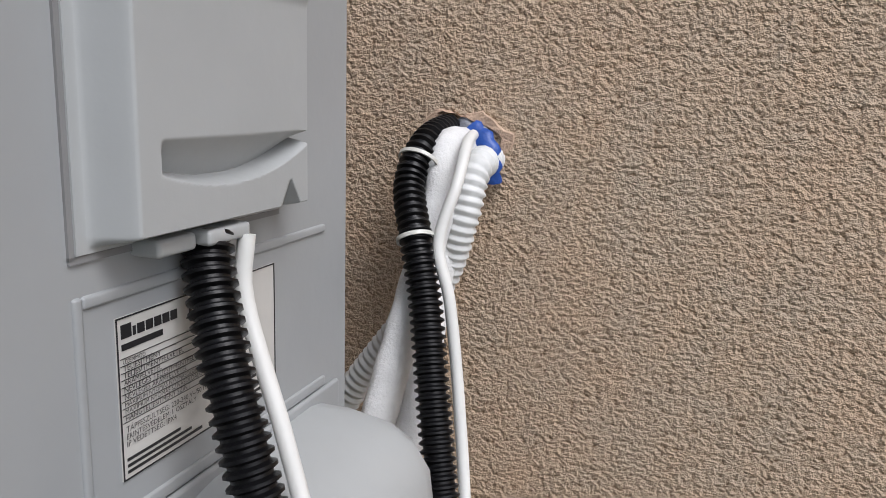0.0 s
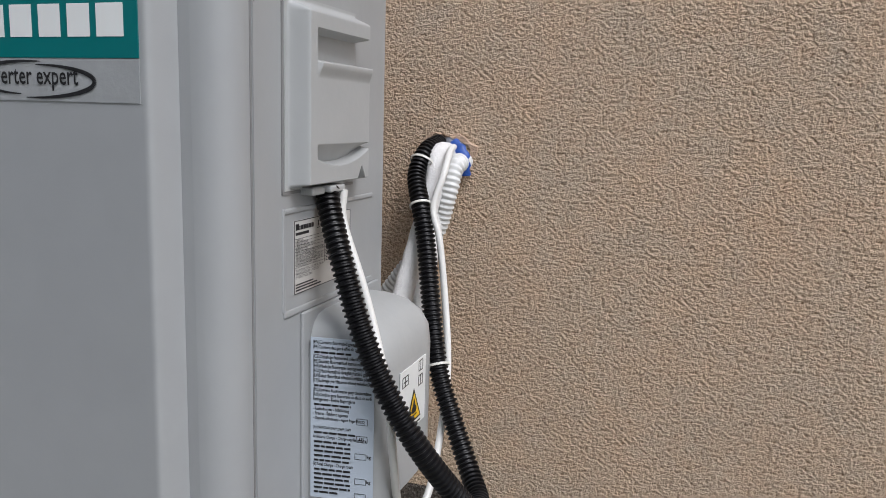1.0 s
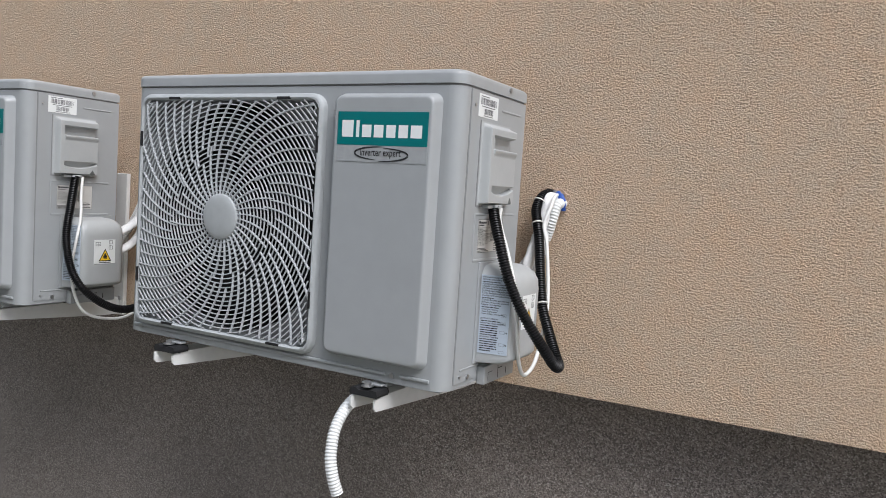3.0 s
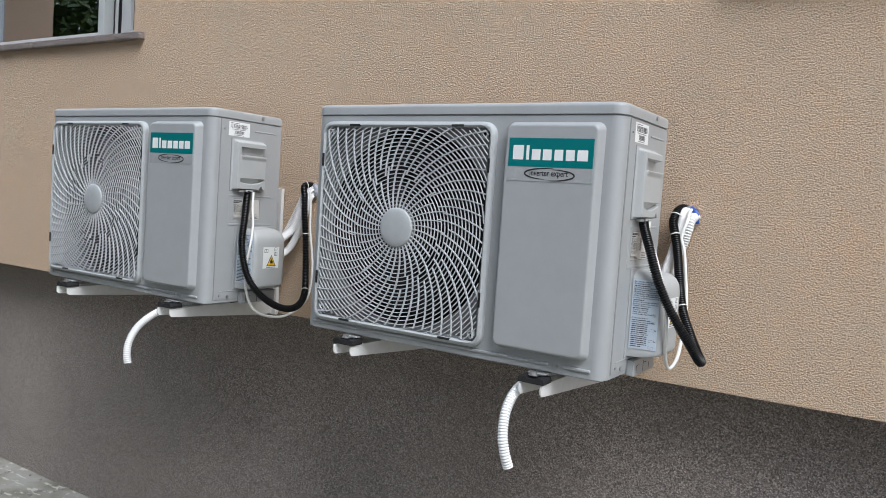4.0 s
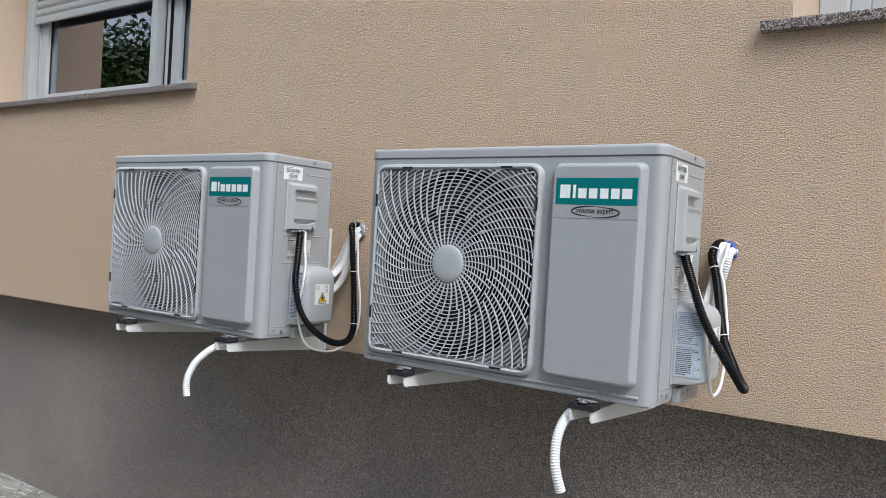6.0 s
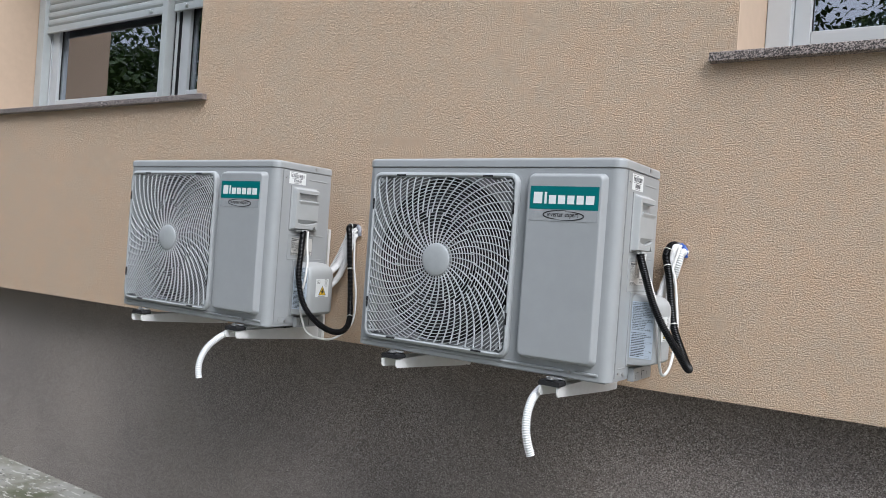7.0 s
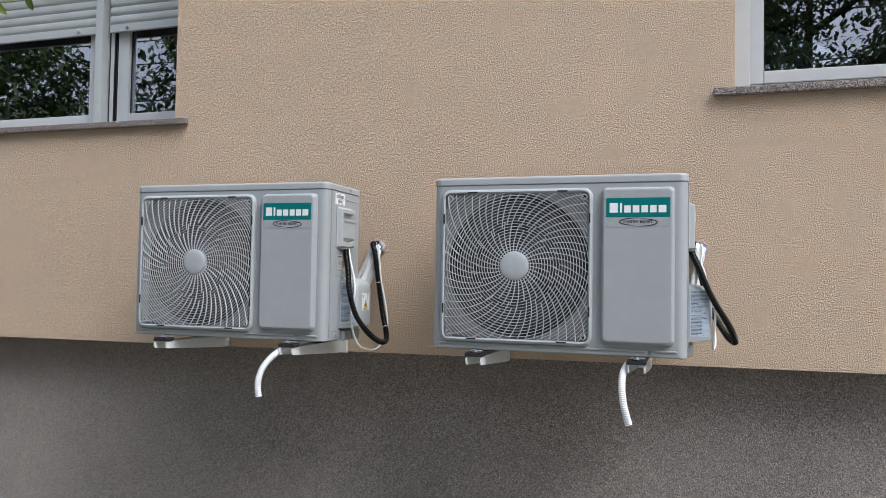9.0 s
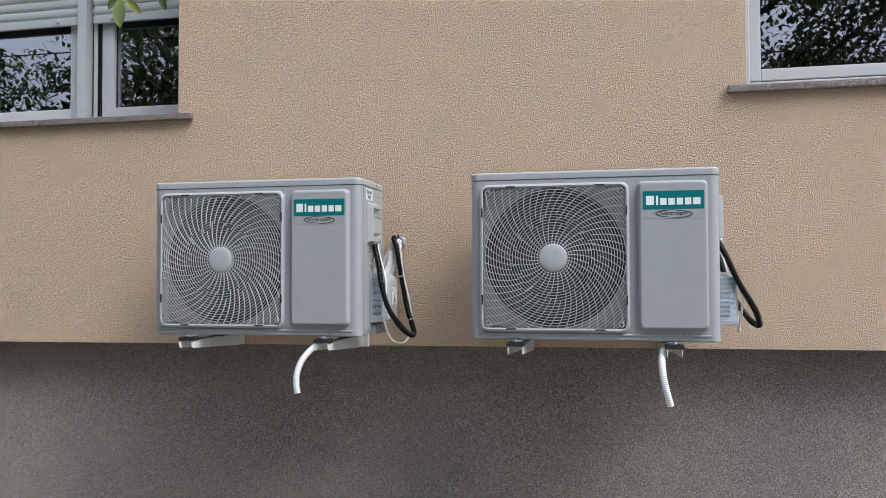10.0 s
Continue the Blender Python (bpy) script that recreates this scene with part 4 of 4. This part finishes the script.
def wall_hole(cx, cz, seed, wrap, wrap_label):
    rng = random.Random(seed)
    h = thing("wall_hole", (cx, 0, cz), "ragged pipe hole in stucco filled with grey foam", "wall hole", "pipe holes in the wall")
    n = 44
    ro = [1.08 + 0.10 * math.sin(3 * i * 0.143 + seed) + 0.08 * math.sin(7 * i * 0.143 + 2 * seed) + rng.uniform(-0.06, 0.06) for i in range(n)]
    ri = [0.97 + 0.05 * math.sin(4 * i * 0.143 + seed) + rng.uniform(-0.03, 0.03) for i in range(n)]

    def lp(k, ax, az, y):
        out = []
        for i in range(n):
            a = 2 * math.pi * i / n
            c, s = math.cos(a), math.sin(a)
            f = 1 / max(abs(c), abs(s)) ** 0.4
            u, w = ax * f * c * k[i], az * f * s * k[i]
            out.append((cx + 0.95 * u + 0.30 * w, y + rng.uniform(-0.0006, 0.0006), cz - 0.30 * u + 0.95 * w))
        return out

    bm = stack(bmesh.new(), [lp(ro, 0.0265, 0.0222, 0.0004), lp(ro, 0.0258, 0.0214, -0.0012), lp(ri, 0.0250, 0.0206, -0.0018), lp(ri, 0.0240, 0.0196, 0.003), lp(ri, 0.0236, 0.0192, 0.035)], False, False)
    part("rim", bm, CHIP, h, "chipped pale plaster edge", False)
    bm = bmesh.new()
    bmesh.ops.create_icosphere(bm, subdivisions=4, radius=1.0)
    for v in bm.verts:
        d = 1 + 0.22 * noise.noise(v.co * 3.0 + Vector((seed, 0, 0))) + 0.12 * noise.noise(v.co * 9)
        v.co = Vector((cx + v.co.x * 0.027 * d, 0.007 + v.co.y * 0.013 * d, cz + v.co.z * 0.0225 * d))
    part("foam", bm, FOAM, h, "grey plastic-wrapped foam")
    bm = tube(spline([(cx + 0.006, -0.002, cz + 0.014), (cx + 0.018, -0.007, cz + 0.004), (cx + 0.021, -0.008, cz - 0.010), (cx + 0.020, -0.004, cz - 0.020)], 0.003), lambda i: 0.0062 + 0.0012 * math.sin(i * 2.1), 10, 0.5)
    part("tape", bm, wrap, h, wrap_label)
    return h


wall_hole(0.4955, 1.2655, 5, BLUE, "creased blue tape")
wall_hole(-0.567, 1.266, 9, FOAM, "creased grey plastic sheet")

# ---- cables, pipes and hoses ----


def run(name, points, material, label, category, kind_of="plain", r=0.004, group=""):
    if kind_of == "ribbed":
        bm = corrugated(points, r, 0.0044, r * 0.22)
    elif kind_of == "hose":
        bm = corrugated(points, r, 0.0052, r * 0.14)
    elif kind_of == "wrap":
        bm = tube(spline(points, 0.006), lambda i: r * (1 + 0.03 * math.sin(i * 1.7)), 18, 0.72)
    else:
        bm = tube(spline(points, 0.006), lambda i: r, 12)
    return tagged(mesh_ob(name, bm, material), label, category, group)


A_COND = [(0.4789, -0.2288, 1.2481), (0.4845, -0.2348, 1.232), (0.5011, -0.2469, 1.1963), (0.5198, -0.2529, 1.1491), (0.5408, -0.2534, 1.1056), (0.5629, -0.2494, 1.0685), (0.5843, -0.2339, 1.0312), (0.5962, -0.2075, 1.0005), (0.5934, -0.1792, 0.9945), (0.5778, -0.1566, 1.0079), (0.5548, -0.1366, 1.0432), (0.5349, -0.1216, 1.0821), (0.5178, -0.0995, 1.1384), (0.5041, -0.0795, 1.1894), (0.4935, -0.0679, 1.2209), (0.4818, -0.0497, 1.249), (0.4841, -0.0287, 1.2715), (0.4868, 0.0135, 1.2796)]
conduit_a = run("cable_conduit", A_COND, CONDUIT, "black corrugated conduit looping from unit to wall hole", "conduit", "ribbed", 0.0092, "black conduits")
B_COND = [(-0.5845, -0.227, 1.2475), (-0.5813, -0.2327, 1.2297), (-0.5643, -0.2523, 1.1798), (-0.5485, -0.272, 1.1109), (-0.5268, -0.2727, 1.0429), (-0.5027, -0.2579, 0.9985), (-0.4837, -0.2186, 0.9637), (-0.4745, -0.1722, 0.9482), (-0.4797, -0.1248, 0.9539), (-0.4986, -0.0838, 0.9817), (-0.5233, -0.0581, 1.042), (-0.5417, -0.0452, 1.1196), (-0.5547, -0.0405, 1.1901), (-0.5649, -0.034, 1.2427), (-0.5773, -0.024, 1.2737), (-0.5681, 0.006, 1.2772)]
conduit_b = run("cable_conduit", B_COND, CONDUIT, "black corrugated conduit looping from unit to wall hole", "conduit", "ribbed", 0.0092, "black conduits")
A_WHITE = [(0.4866, -0.2167, 1.2475), (0.488, -0.2203, 1.224), (0.5085, -0.2289, 1.1796), (0.5232, -0.2356, 1.143), (0.54, -0.2494, 1.1033), (0.5425, -0.2425, 1.0519), (0.5382, -0.2194, 1.0014), (0.5393, -0.195, 0.9727), (0.5456, -0.1676, 0.9886), (0.5432, -0.1311, 1.0363), (0.5381, -0.1046, 1.0815), (0.5266, -0.085, 1.1379), (0.5161, -0.075, 1.1905), (0.5063, -0.068, 1.2197), (0.5113, -0.0551, 1.2507), (0.5091, -0.0319, 1.2714), (0.506, -0.0085, 1.2762)]
run("white_cable", A_WHITE, CABLE, "thin white cable hanging beside the black conduit", "cable", "plain", 0.0033, "white cables")
B_WHITE = [(-0.5811, -0.2116, 1.2475), (-0.5693, -0.2226, 1.2064), (-0.5507, -0.2357, 1.1557), (-0.5383, -0.2545, 1.1023), (-0.5493, -0.255, 1.0487), (-0.5432, -0.255, 0.9944), (-0.5302, -0.2372, 0.9436), (-0.5141, -0.195, 0.9244), (-0.5034, -0.1375, 0.9262), (-0.501, -0.0692, 0.9673), (-0.5173, -0.0382, 1.0486), (-0.5437, -0.0261, 1.1466), (-0.5535, -0.0202, 1.217), (-0.5577, -0.0187, 1.2566), (-0.5502, 0.004, 1.268)]
run("white_cable", B_WHITE, CABLE, "thin white cable hanging beside the black conduit", "cable", "plain", 0.0033, "white cables")
PIPE = "white foam insulated refrigerant pipe"
run("insulated_pipe", [(0.5019, 0.006, 1.2681), (0.4968, -0.0271, 1.2669), (0.4957, -0.0393, 1.236), (0.4913, -0.0622, 1.1908), (0.4838, -0.0777, 1.1449), (0.4787, -0.0911, 1.1064), (0.4826, -0.1248, 1.0696), (0.492, -0.15, 1.055)], WRAP, PIPE, "pipe", "wrap", 0.0110, "insulated pipes")
run("insulated_pipe", [(0.500, 0.006, 1.256), (0.500, -0.022, 1.245), (0.495, -0.036, 1.200), (0.493, -0.060, 1.130), (0.490, -0.080, 1.090), (0.492, -0.118, 1.050), (0.495, -0.150, 1.035)], WRAP, PIPE, "pipe", "wrap", 0.0105, "insulated pipes")
run("insulated_pipe", [(-0.5571, 0.006, 1.2681), (-0.580, -0.011, 1.264), (-0.589, -0.015, 1.240), (-0.5906, -0.0262, 1.193), (-0.6073, -0.0375, 1.1442), (-0.6183, -0.0753, 1.1156), (-0.5999, -0.15, 1.0949)], WRAP, PIPE, "pipe", "wrap", 0.0110, "insulated pipes")
run("insulated_pipe", [(-0.562, 0.006, 1.256), (-0.563, -0.018, 1.238), (-0.575, -0.024, 1.181), (-0.604, -0.028, 1.112), (-0.6235, -0.045, 1.079), (-0.6235, -0.100, 1.060), (-0.600, -0.150, 1.050)], WRAP, PIPE, "pipe", "wrap", 0.0105, "insulated pipes")
DRAIN = "white ribbed drain hose leaving the wall hole"
run("wall_drain_hose", [(0.5139, 0.006, 1.262), (0.511, -0.0206, 1.2557), (0.5076, -0.0304, 1.2292), (0.4952, -0.0274, 1.1914), (0.4738, -0.0281, 1.1633), (0.4469, -0.028, 1.1267), (0.4207, -0.0286, 1.0901), (0.36, -0.035, 1.03)], HOSE, DRAIN, "hose", "hose", 0.0098, "ribbed drain hoses")
run("wall_drain_hose", [(-0.566, 0.006, 1.262), (-0.580, -0.014, 1.250), (-0.601, -0.016, 1.214), (-0.620, -0.018, 1.175), (-0.645, -0.022, 1.130), (-0.675, -0.030, 1.085), (-0.720, -0.040, 1.030)], HOSE, DRAIN, "hose", "hose", 0.0098, "ribbed drain hoses")
run("drain_hose", [(0.352, -0.27, 0.951), (0.3355, -0.2917, 0.9442), (0.3158, -0.3249, 0.9319), (0.3061, -0.3647, 0.9109), (0.3054, -0.3932, 0.8806), (0.3106, -0.4086, 0.8411), (0.3183, -0.4104, 0.8086), (0.325, -0.4056, 0.783)], HOSE, "white ribbed condensate hose hanging below the unit", "hose", "hose", 0.0100, "condensate hoses")
run("drain_hose", [(-0.700, -0.270, 0.951), (-0.712, -0.295, 0.9455), (-0.728, -0.335, 0.934), (-0.748, -0.378, 0.914), (-0.764, -0.412, 0.882), (-0.770, -0.431, 0.846), (-0.769, -0.437, 0.815), (-0.765, -0.436, 0.790)], HOSE, "white ribbed condensate hose hanging below the unit", "hose", "hose", 0.0100, "condensate hoses")


def cable_tie(conduit, curve, at, r, reach=(0, 0, 0)):
    """A thin band round a run, near the point at."""
    pts = spline(curve, 0.002)
    k = min(range(len(pts)), key=lambda i: (pts[i] - Vector(at)).length)
    d = (pts[min(k + 1, len(pts) - 1)] - pts[max(k - 1, 0)]).normalized()
    c = pts[k] + Vector(reach) * 0.5
    m = Matrix.Translation(c) @ d.to_track_quat("Z", "Y").to_matrix().to_4x4()
    bm = bmesh.new()
    w = Vector(reach).length * 0.5
    loops = []
    for rr, z in ((r, -0.0011), (r + 0.001, -0.0011), (r + 0.001, 0.0011), (r, 0.0011)):
        loops.append([m @ Vector(((rr + w) * math.cos(2 * math.pi * i / 24), (rr + w * 0.3) * math.sin(2 * math.pi * i / 24), z)) for i in range(24)])
    stack(bm, loops + [loops[0]], False, False)
    bmesh.ops.remove_doubles(bm, verts=bm.verts[:], dist=1e-6)
    return part("cable_tie", bm, TIE, conduit, "thin milky nylon cable tie")


cable_tie(conduit_a, A_COND, (0.482, -0.040, 1.260), 0.0098, (0.003, 0, 0))
cable_tie(conduit_a, A_COND, (0.493, -0.068, 1.222), 0.0098)
cable_tie(conduit_a, A_COND, (0.536, -0.124, 1.086), 0.0098)
cable_tie(conduit_b, B_COND, (-0.549, -0.039, 1.139), 0.0098)
cable_tie(conduit_b, B_COND, (-0.506, -0.076, 0.987), 0.0098)
cable_tie(conduit_b, B_COND, (-0.573, -0.016, 1.266), 0.0098)

# ---- trees behind the camera, seen in the glass ----


def leaf_faces(verts, faces, c, d, up, ln, wd, fine=False):
    """A pointed leaf folded along its midrib."""
    side = d.cross(up).normalized()
    nrm = side.cross(d).normalized()
    shape = ((0.0, 0.0), (0.12, 0.34), (0.28, 0.72), (0.45, 0.97), (0.62, 1.0), (0.78, 0.78), (0.90, 0.42), (1.0, 0.0)) if fine else ((0.0, 0.0), (0.4, 1.0), (0.72, 0.75), (1.0, 0.0))
    b = len(verts)
    for t, w in shape:
        m = c + d * ln * t - nrm * ln * 0.16 * t * t
        e = side * wd * 0.5 * w
        verts.extend([m + e + nrm * wd * 0.16 * w, m, m - e + nrm * wd * 0.16 * w])
    for k in range(len(shape) - 1):
        a = b + 3 * k
        faces.extend([(a, a + 3, a + 4, a + 1), (a + 1, a + 4, a + 5, a + 2)])


def tree(at, height, spread, count, seed, leaf=0.17, low=1.9):
    rng = random.Random(seed)
    t = thing("tree", at, "broad-leaved garden tree with dark green leaves", "tree", "trees in the garden")
    base = Vector(at)
    pts = spline([base, base + Vector((0.1, 0.05, height * 0.3)), base + Vector((-0.05, 0.1, height * 0.6)), base + Vector((0.05, 0, height * 0.9))], 0.15)
    part("trunk", tube(pts, lambda i: 0.13 * (1 - 0.85 * i / len(pts)), 10), BARK, t, "rough brown trunk")
    tips = []
    for k in range(13):
        z = low * 0.9 + (height * 0.9 - low * 0.9) * (k + rng.random()) / 13
        a = k * 2.4 + rng.uniform(-0.4, 0.4)
        ln = spread * (1.0 - 0.45 * abs(z / height - 0.5)) * rng.uniform(0.75, 1.1)
        s = base + Vector((0, 0, z))
        e = s + Vector((math.cos(a) * ln, math.sin(a) * ln, ln * rng.uniform(0.0, 0.45)))
        mid = (s + e) / 2 + Vector((0, 0, 0.12 * ln))
        limb = spline([s, mid, e], 0.12)
        part("limb", tube(limb, lambda i: 0.04 * (1 - 0.85 * i / len(limb)) + 0.004, 7), BARK, t)
        tips += limb[len(limb) // 4:]
    verts, faces = [], []
    clumps = [rng.choice(tips) + Vector((rng.gauss(0, 0.3), rng.gauss(0, 0.3), rng.gauss(0, 0.25))) for _ in range(count // 14)]
    for c in clumps:
        for _ in range(14):
            p = c + Vector((rng.gauss(0, 0.15), rng.gauss(0, 0.15), rng.gauss(0, 0.12)))
            d = Vector((rng.gauss(0, 1), rng.gauss(0, 1), rng.gauss(-0.6, 0.6))).normalized()
            leaf_faces(verts, faces, p, d, Vector((rng.gauss(0, 0.4), rng.gauss(0, 0.4), 1)), leaf * rng.uniform(0.7, 1.2), leaf * 0.5)
    me = bpy.data.meshes.new("crown")
    me.from_pydata(verts, [], faces)
    me.materials.append(LEAF)
    crown = new("crown", me)
    crown.parent = t
    crown.matrix_parent_inverse = t.matrix_world.inverted()
    return t


tree((-6.4, -7.2, 0), 5.2, 1.8, 9000, 1, 0.11)
tree((1.9, -7.4, 0), 6.4, 3.3, 46000, 2, 0.10)
tree((-11.8, -7.6, 0), 6.0, 2.6, 14000, 3, 0.15, 1.4)
tree((-1.4, -9.0, 0), 7.6, 3.0, 24000, 5, 0.13)
near = tree((-3.6, -4.8, 0), 5.4, 1.9, 5000, 6, 0.15, 2.3)


def hanging_branch(t):
    rng = random.Random(8)
    limb = spline([(-3.6, -4.8, 3.0), (-2.3, -3.6, 3.4), (-1.1, -2.4, 3.0), (-0.68, -1.6, 2.3), (-0.60, -1.56, 1.80), (-0.582, -1.58, 1.592)], 0.05)
    b = part("limb", tube(limb, lambda i: 0.028 * (1 - i / len(limb)) ** 1.5 + 0.0012, 8), BARK, t, "thin drooping branch")
    verts, faces = [], []
    tip = Vector((-0.580, -1.58, 1.588))
    for c, d, ln, wd in ((tip, (0.014, -0.026, -0.050), 0.058, 0.020), (tip + Vector((-0.002, 0, -0.002)), (-0.026, 0.0, -0.012), 0.026, 0.017), (tip + Vector((0.004, 0, 0.002)), (0.030, 0.012, -0.030), 0.036, 0.013), (tip + Vector((0.046, 0.03, 0.016)), (0.012, 0.002, -0.028), 0.030, 0.011),
                         (tip + Vector((0.004, 0.01, 0.010)), (0.035, 0.01, -0.006), 0.034, 0.016), (tip + Vector((0.03, 0.02, 0.03)), (0.05, 0.02, 0.004), 0.04, 0.016)  ):
        leaf_faces(verts, faces, Vector(c), Vector(d).normalized(), Vector((0.2, -1, 0.3)), ln, wd, True)
    me = bpy.data.meshes.new("leaves")
    me.from_pydata(verts, [], faces)
    me.materials.append(YOUNG)
    me.polygons.foreach_set("use_smooth", [True] * len(me.polygons))
    ob = new("leaves", me)
    ob.parent = t
    ob.matrix_parent_inverse = t.matrix_world.inverted()
    ob["label"] = "light green hanging leaves"


hanging_branch(near)



def hedge(a, b, start_height, end_height, thick, count, seed, leaf):
    """A tall uneven hedge between two points: dense twigs inside, leaves over them."""
    rng = random.Random(seed)
    a, b = Vector(a), Vector(b)
    along = (b - a).normalized()
    across = Vector((-along.y, along.x, 0))
    length = (b - a).length

    def top(u):
        f = min(max((u / length - 0.2) / 0.4, 0), 1)
        height = start_height + (end_height - start_height) * f * f * (3 - 2 * f)
        return height * (0.86 + 0.16 * noise.noise(Vector((u * 0.55, seed, 0))) + 0.10 * noise.noise(Vector((u * 1.7, seed, 4))))

    h = thing("hedge", tuple((a + b) / 2), "unseen tall leafy hedge added to darken low sky and reflections", "hedge", "garden hedges")
    n = int(length / 0.25)
    loops = []
    for i in range(n + 1):
        u = length * i / n
        w = thick * (0.36 + 0.12 * noise.noise(Vector((u * 0.9, 3, seed))))
        z = top(u) - 0.35
        ring = [(-w, 0.0), (-w * 1.15, z * 0.5), (-w * 0.7, z * 0.92), (0, z), (w * 0.7, z * 0.92), (w * 1.15, z * 0.5), (w, 0.0)]
        loops.append([a + along * u + across * p + Vector((0, 0, q)) for p, q in ring])
    part("twigs", stack(bmesh.new(), loops, True, True), TWIGS, h, "dark dense twigs")
    verts, faces = [], []
    for _ in range(count // 10):
        u = rng.uniform(0, length)
        side = rng.choice((-1, 1, 1)) if rng.random() < 0.75 else 0
        z = top(u) * (rng.random() ** 0.8 if side else rng.uniform(0.9, 1.04))
        c = a + along * u + across * (side * thick * rng.uniform(0.35, 0.55)) + Vector((0, 0, max(z, 0.1)))
        for _ in range(10):
            q = c + Vector((rng.gauss(0, 0.13), rng.gauss(0, 0.13), rng.gauss(0, 0.13)))
            d = Vector((rng.gauss(0, 1), rng.gauss(0, 1), rng.gauss(-0.3, 0.7))).normalized()
            leaf_faces(verts, faces, q, d, Vector((rng.gauss(0, 0.4), rng.gauss(0, 0.4), 1)), leaf * rng.uniform(0.7, 1.2), leaf * 0.5)
    me = bpy.data.meshes.new("leaves")
    me.from_pydata(verts, [], faces)
    me.materials.append(LEAF)
    ob = new("leaves", me)
    ob.parent = h
    ob.matrix_parent_inverse = h.matrix_world.inverted()
    ob["kind"] = "stuff"
    return h


# Hedges out of direct view, added to darken low sky and reflections.
hedge((-6.6, -0.9, 0), (-6.9, -9.2, 0), 3.3, 2.2, 0.9, 15000, 21, 0.13)
hedge((12.0, -9.9, 0), (-14.0, -9.9, 0), 2.8, 2.8, 1.0, 16000, 22, 0.17)


def overhead_cable(y, z, sag):
    pts = [Vector((-30 + 3.0 * i, y, z - sag * (1 - ((i - 10) / 10) ** 2))) for i in range(21)]
    return tagged(mesh_ob("overhead_cable", tube(pts, lambda i: 0.014, 6), RUBBER), "black overhead cable strung across the garden", "cable", "overhead cables")


for y, z, sag in ((-10.5, 6.4, 0.25), (-10.7, 6.0, 0.3), (-10.6, 5.2, 0.35)):
    overhead_cable(y, z, sag)
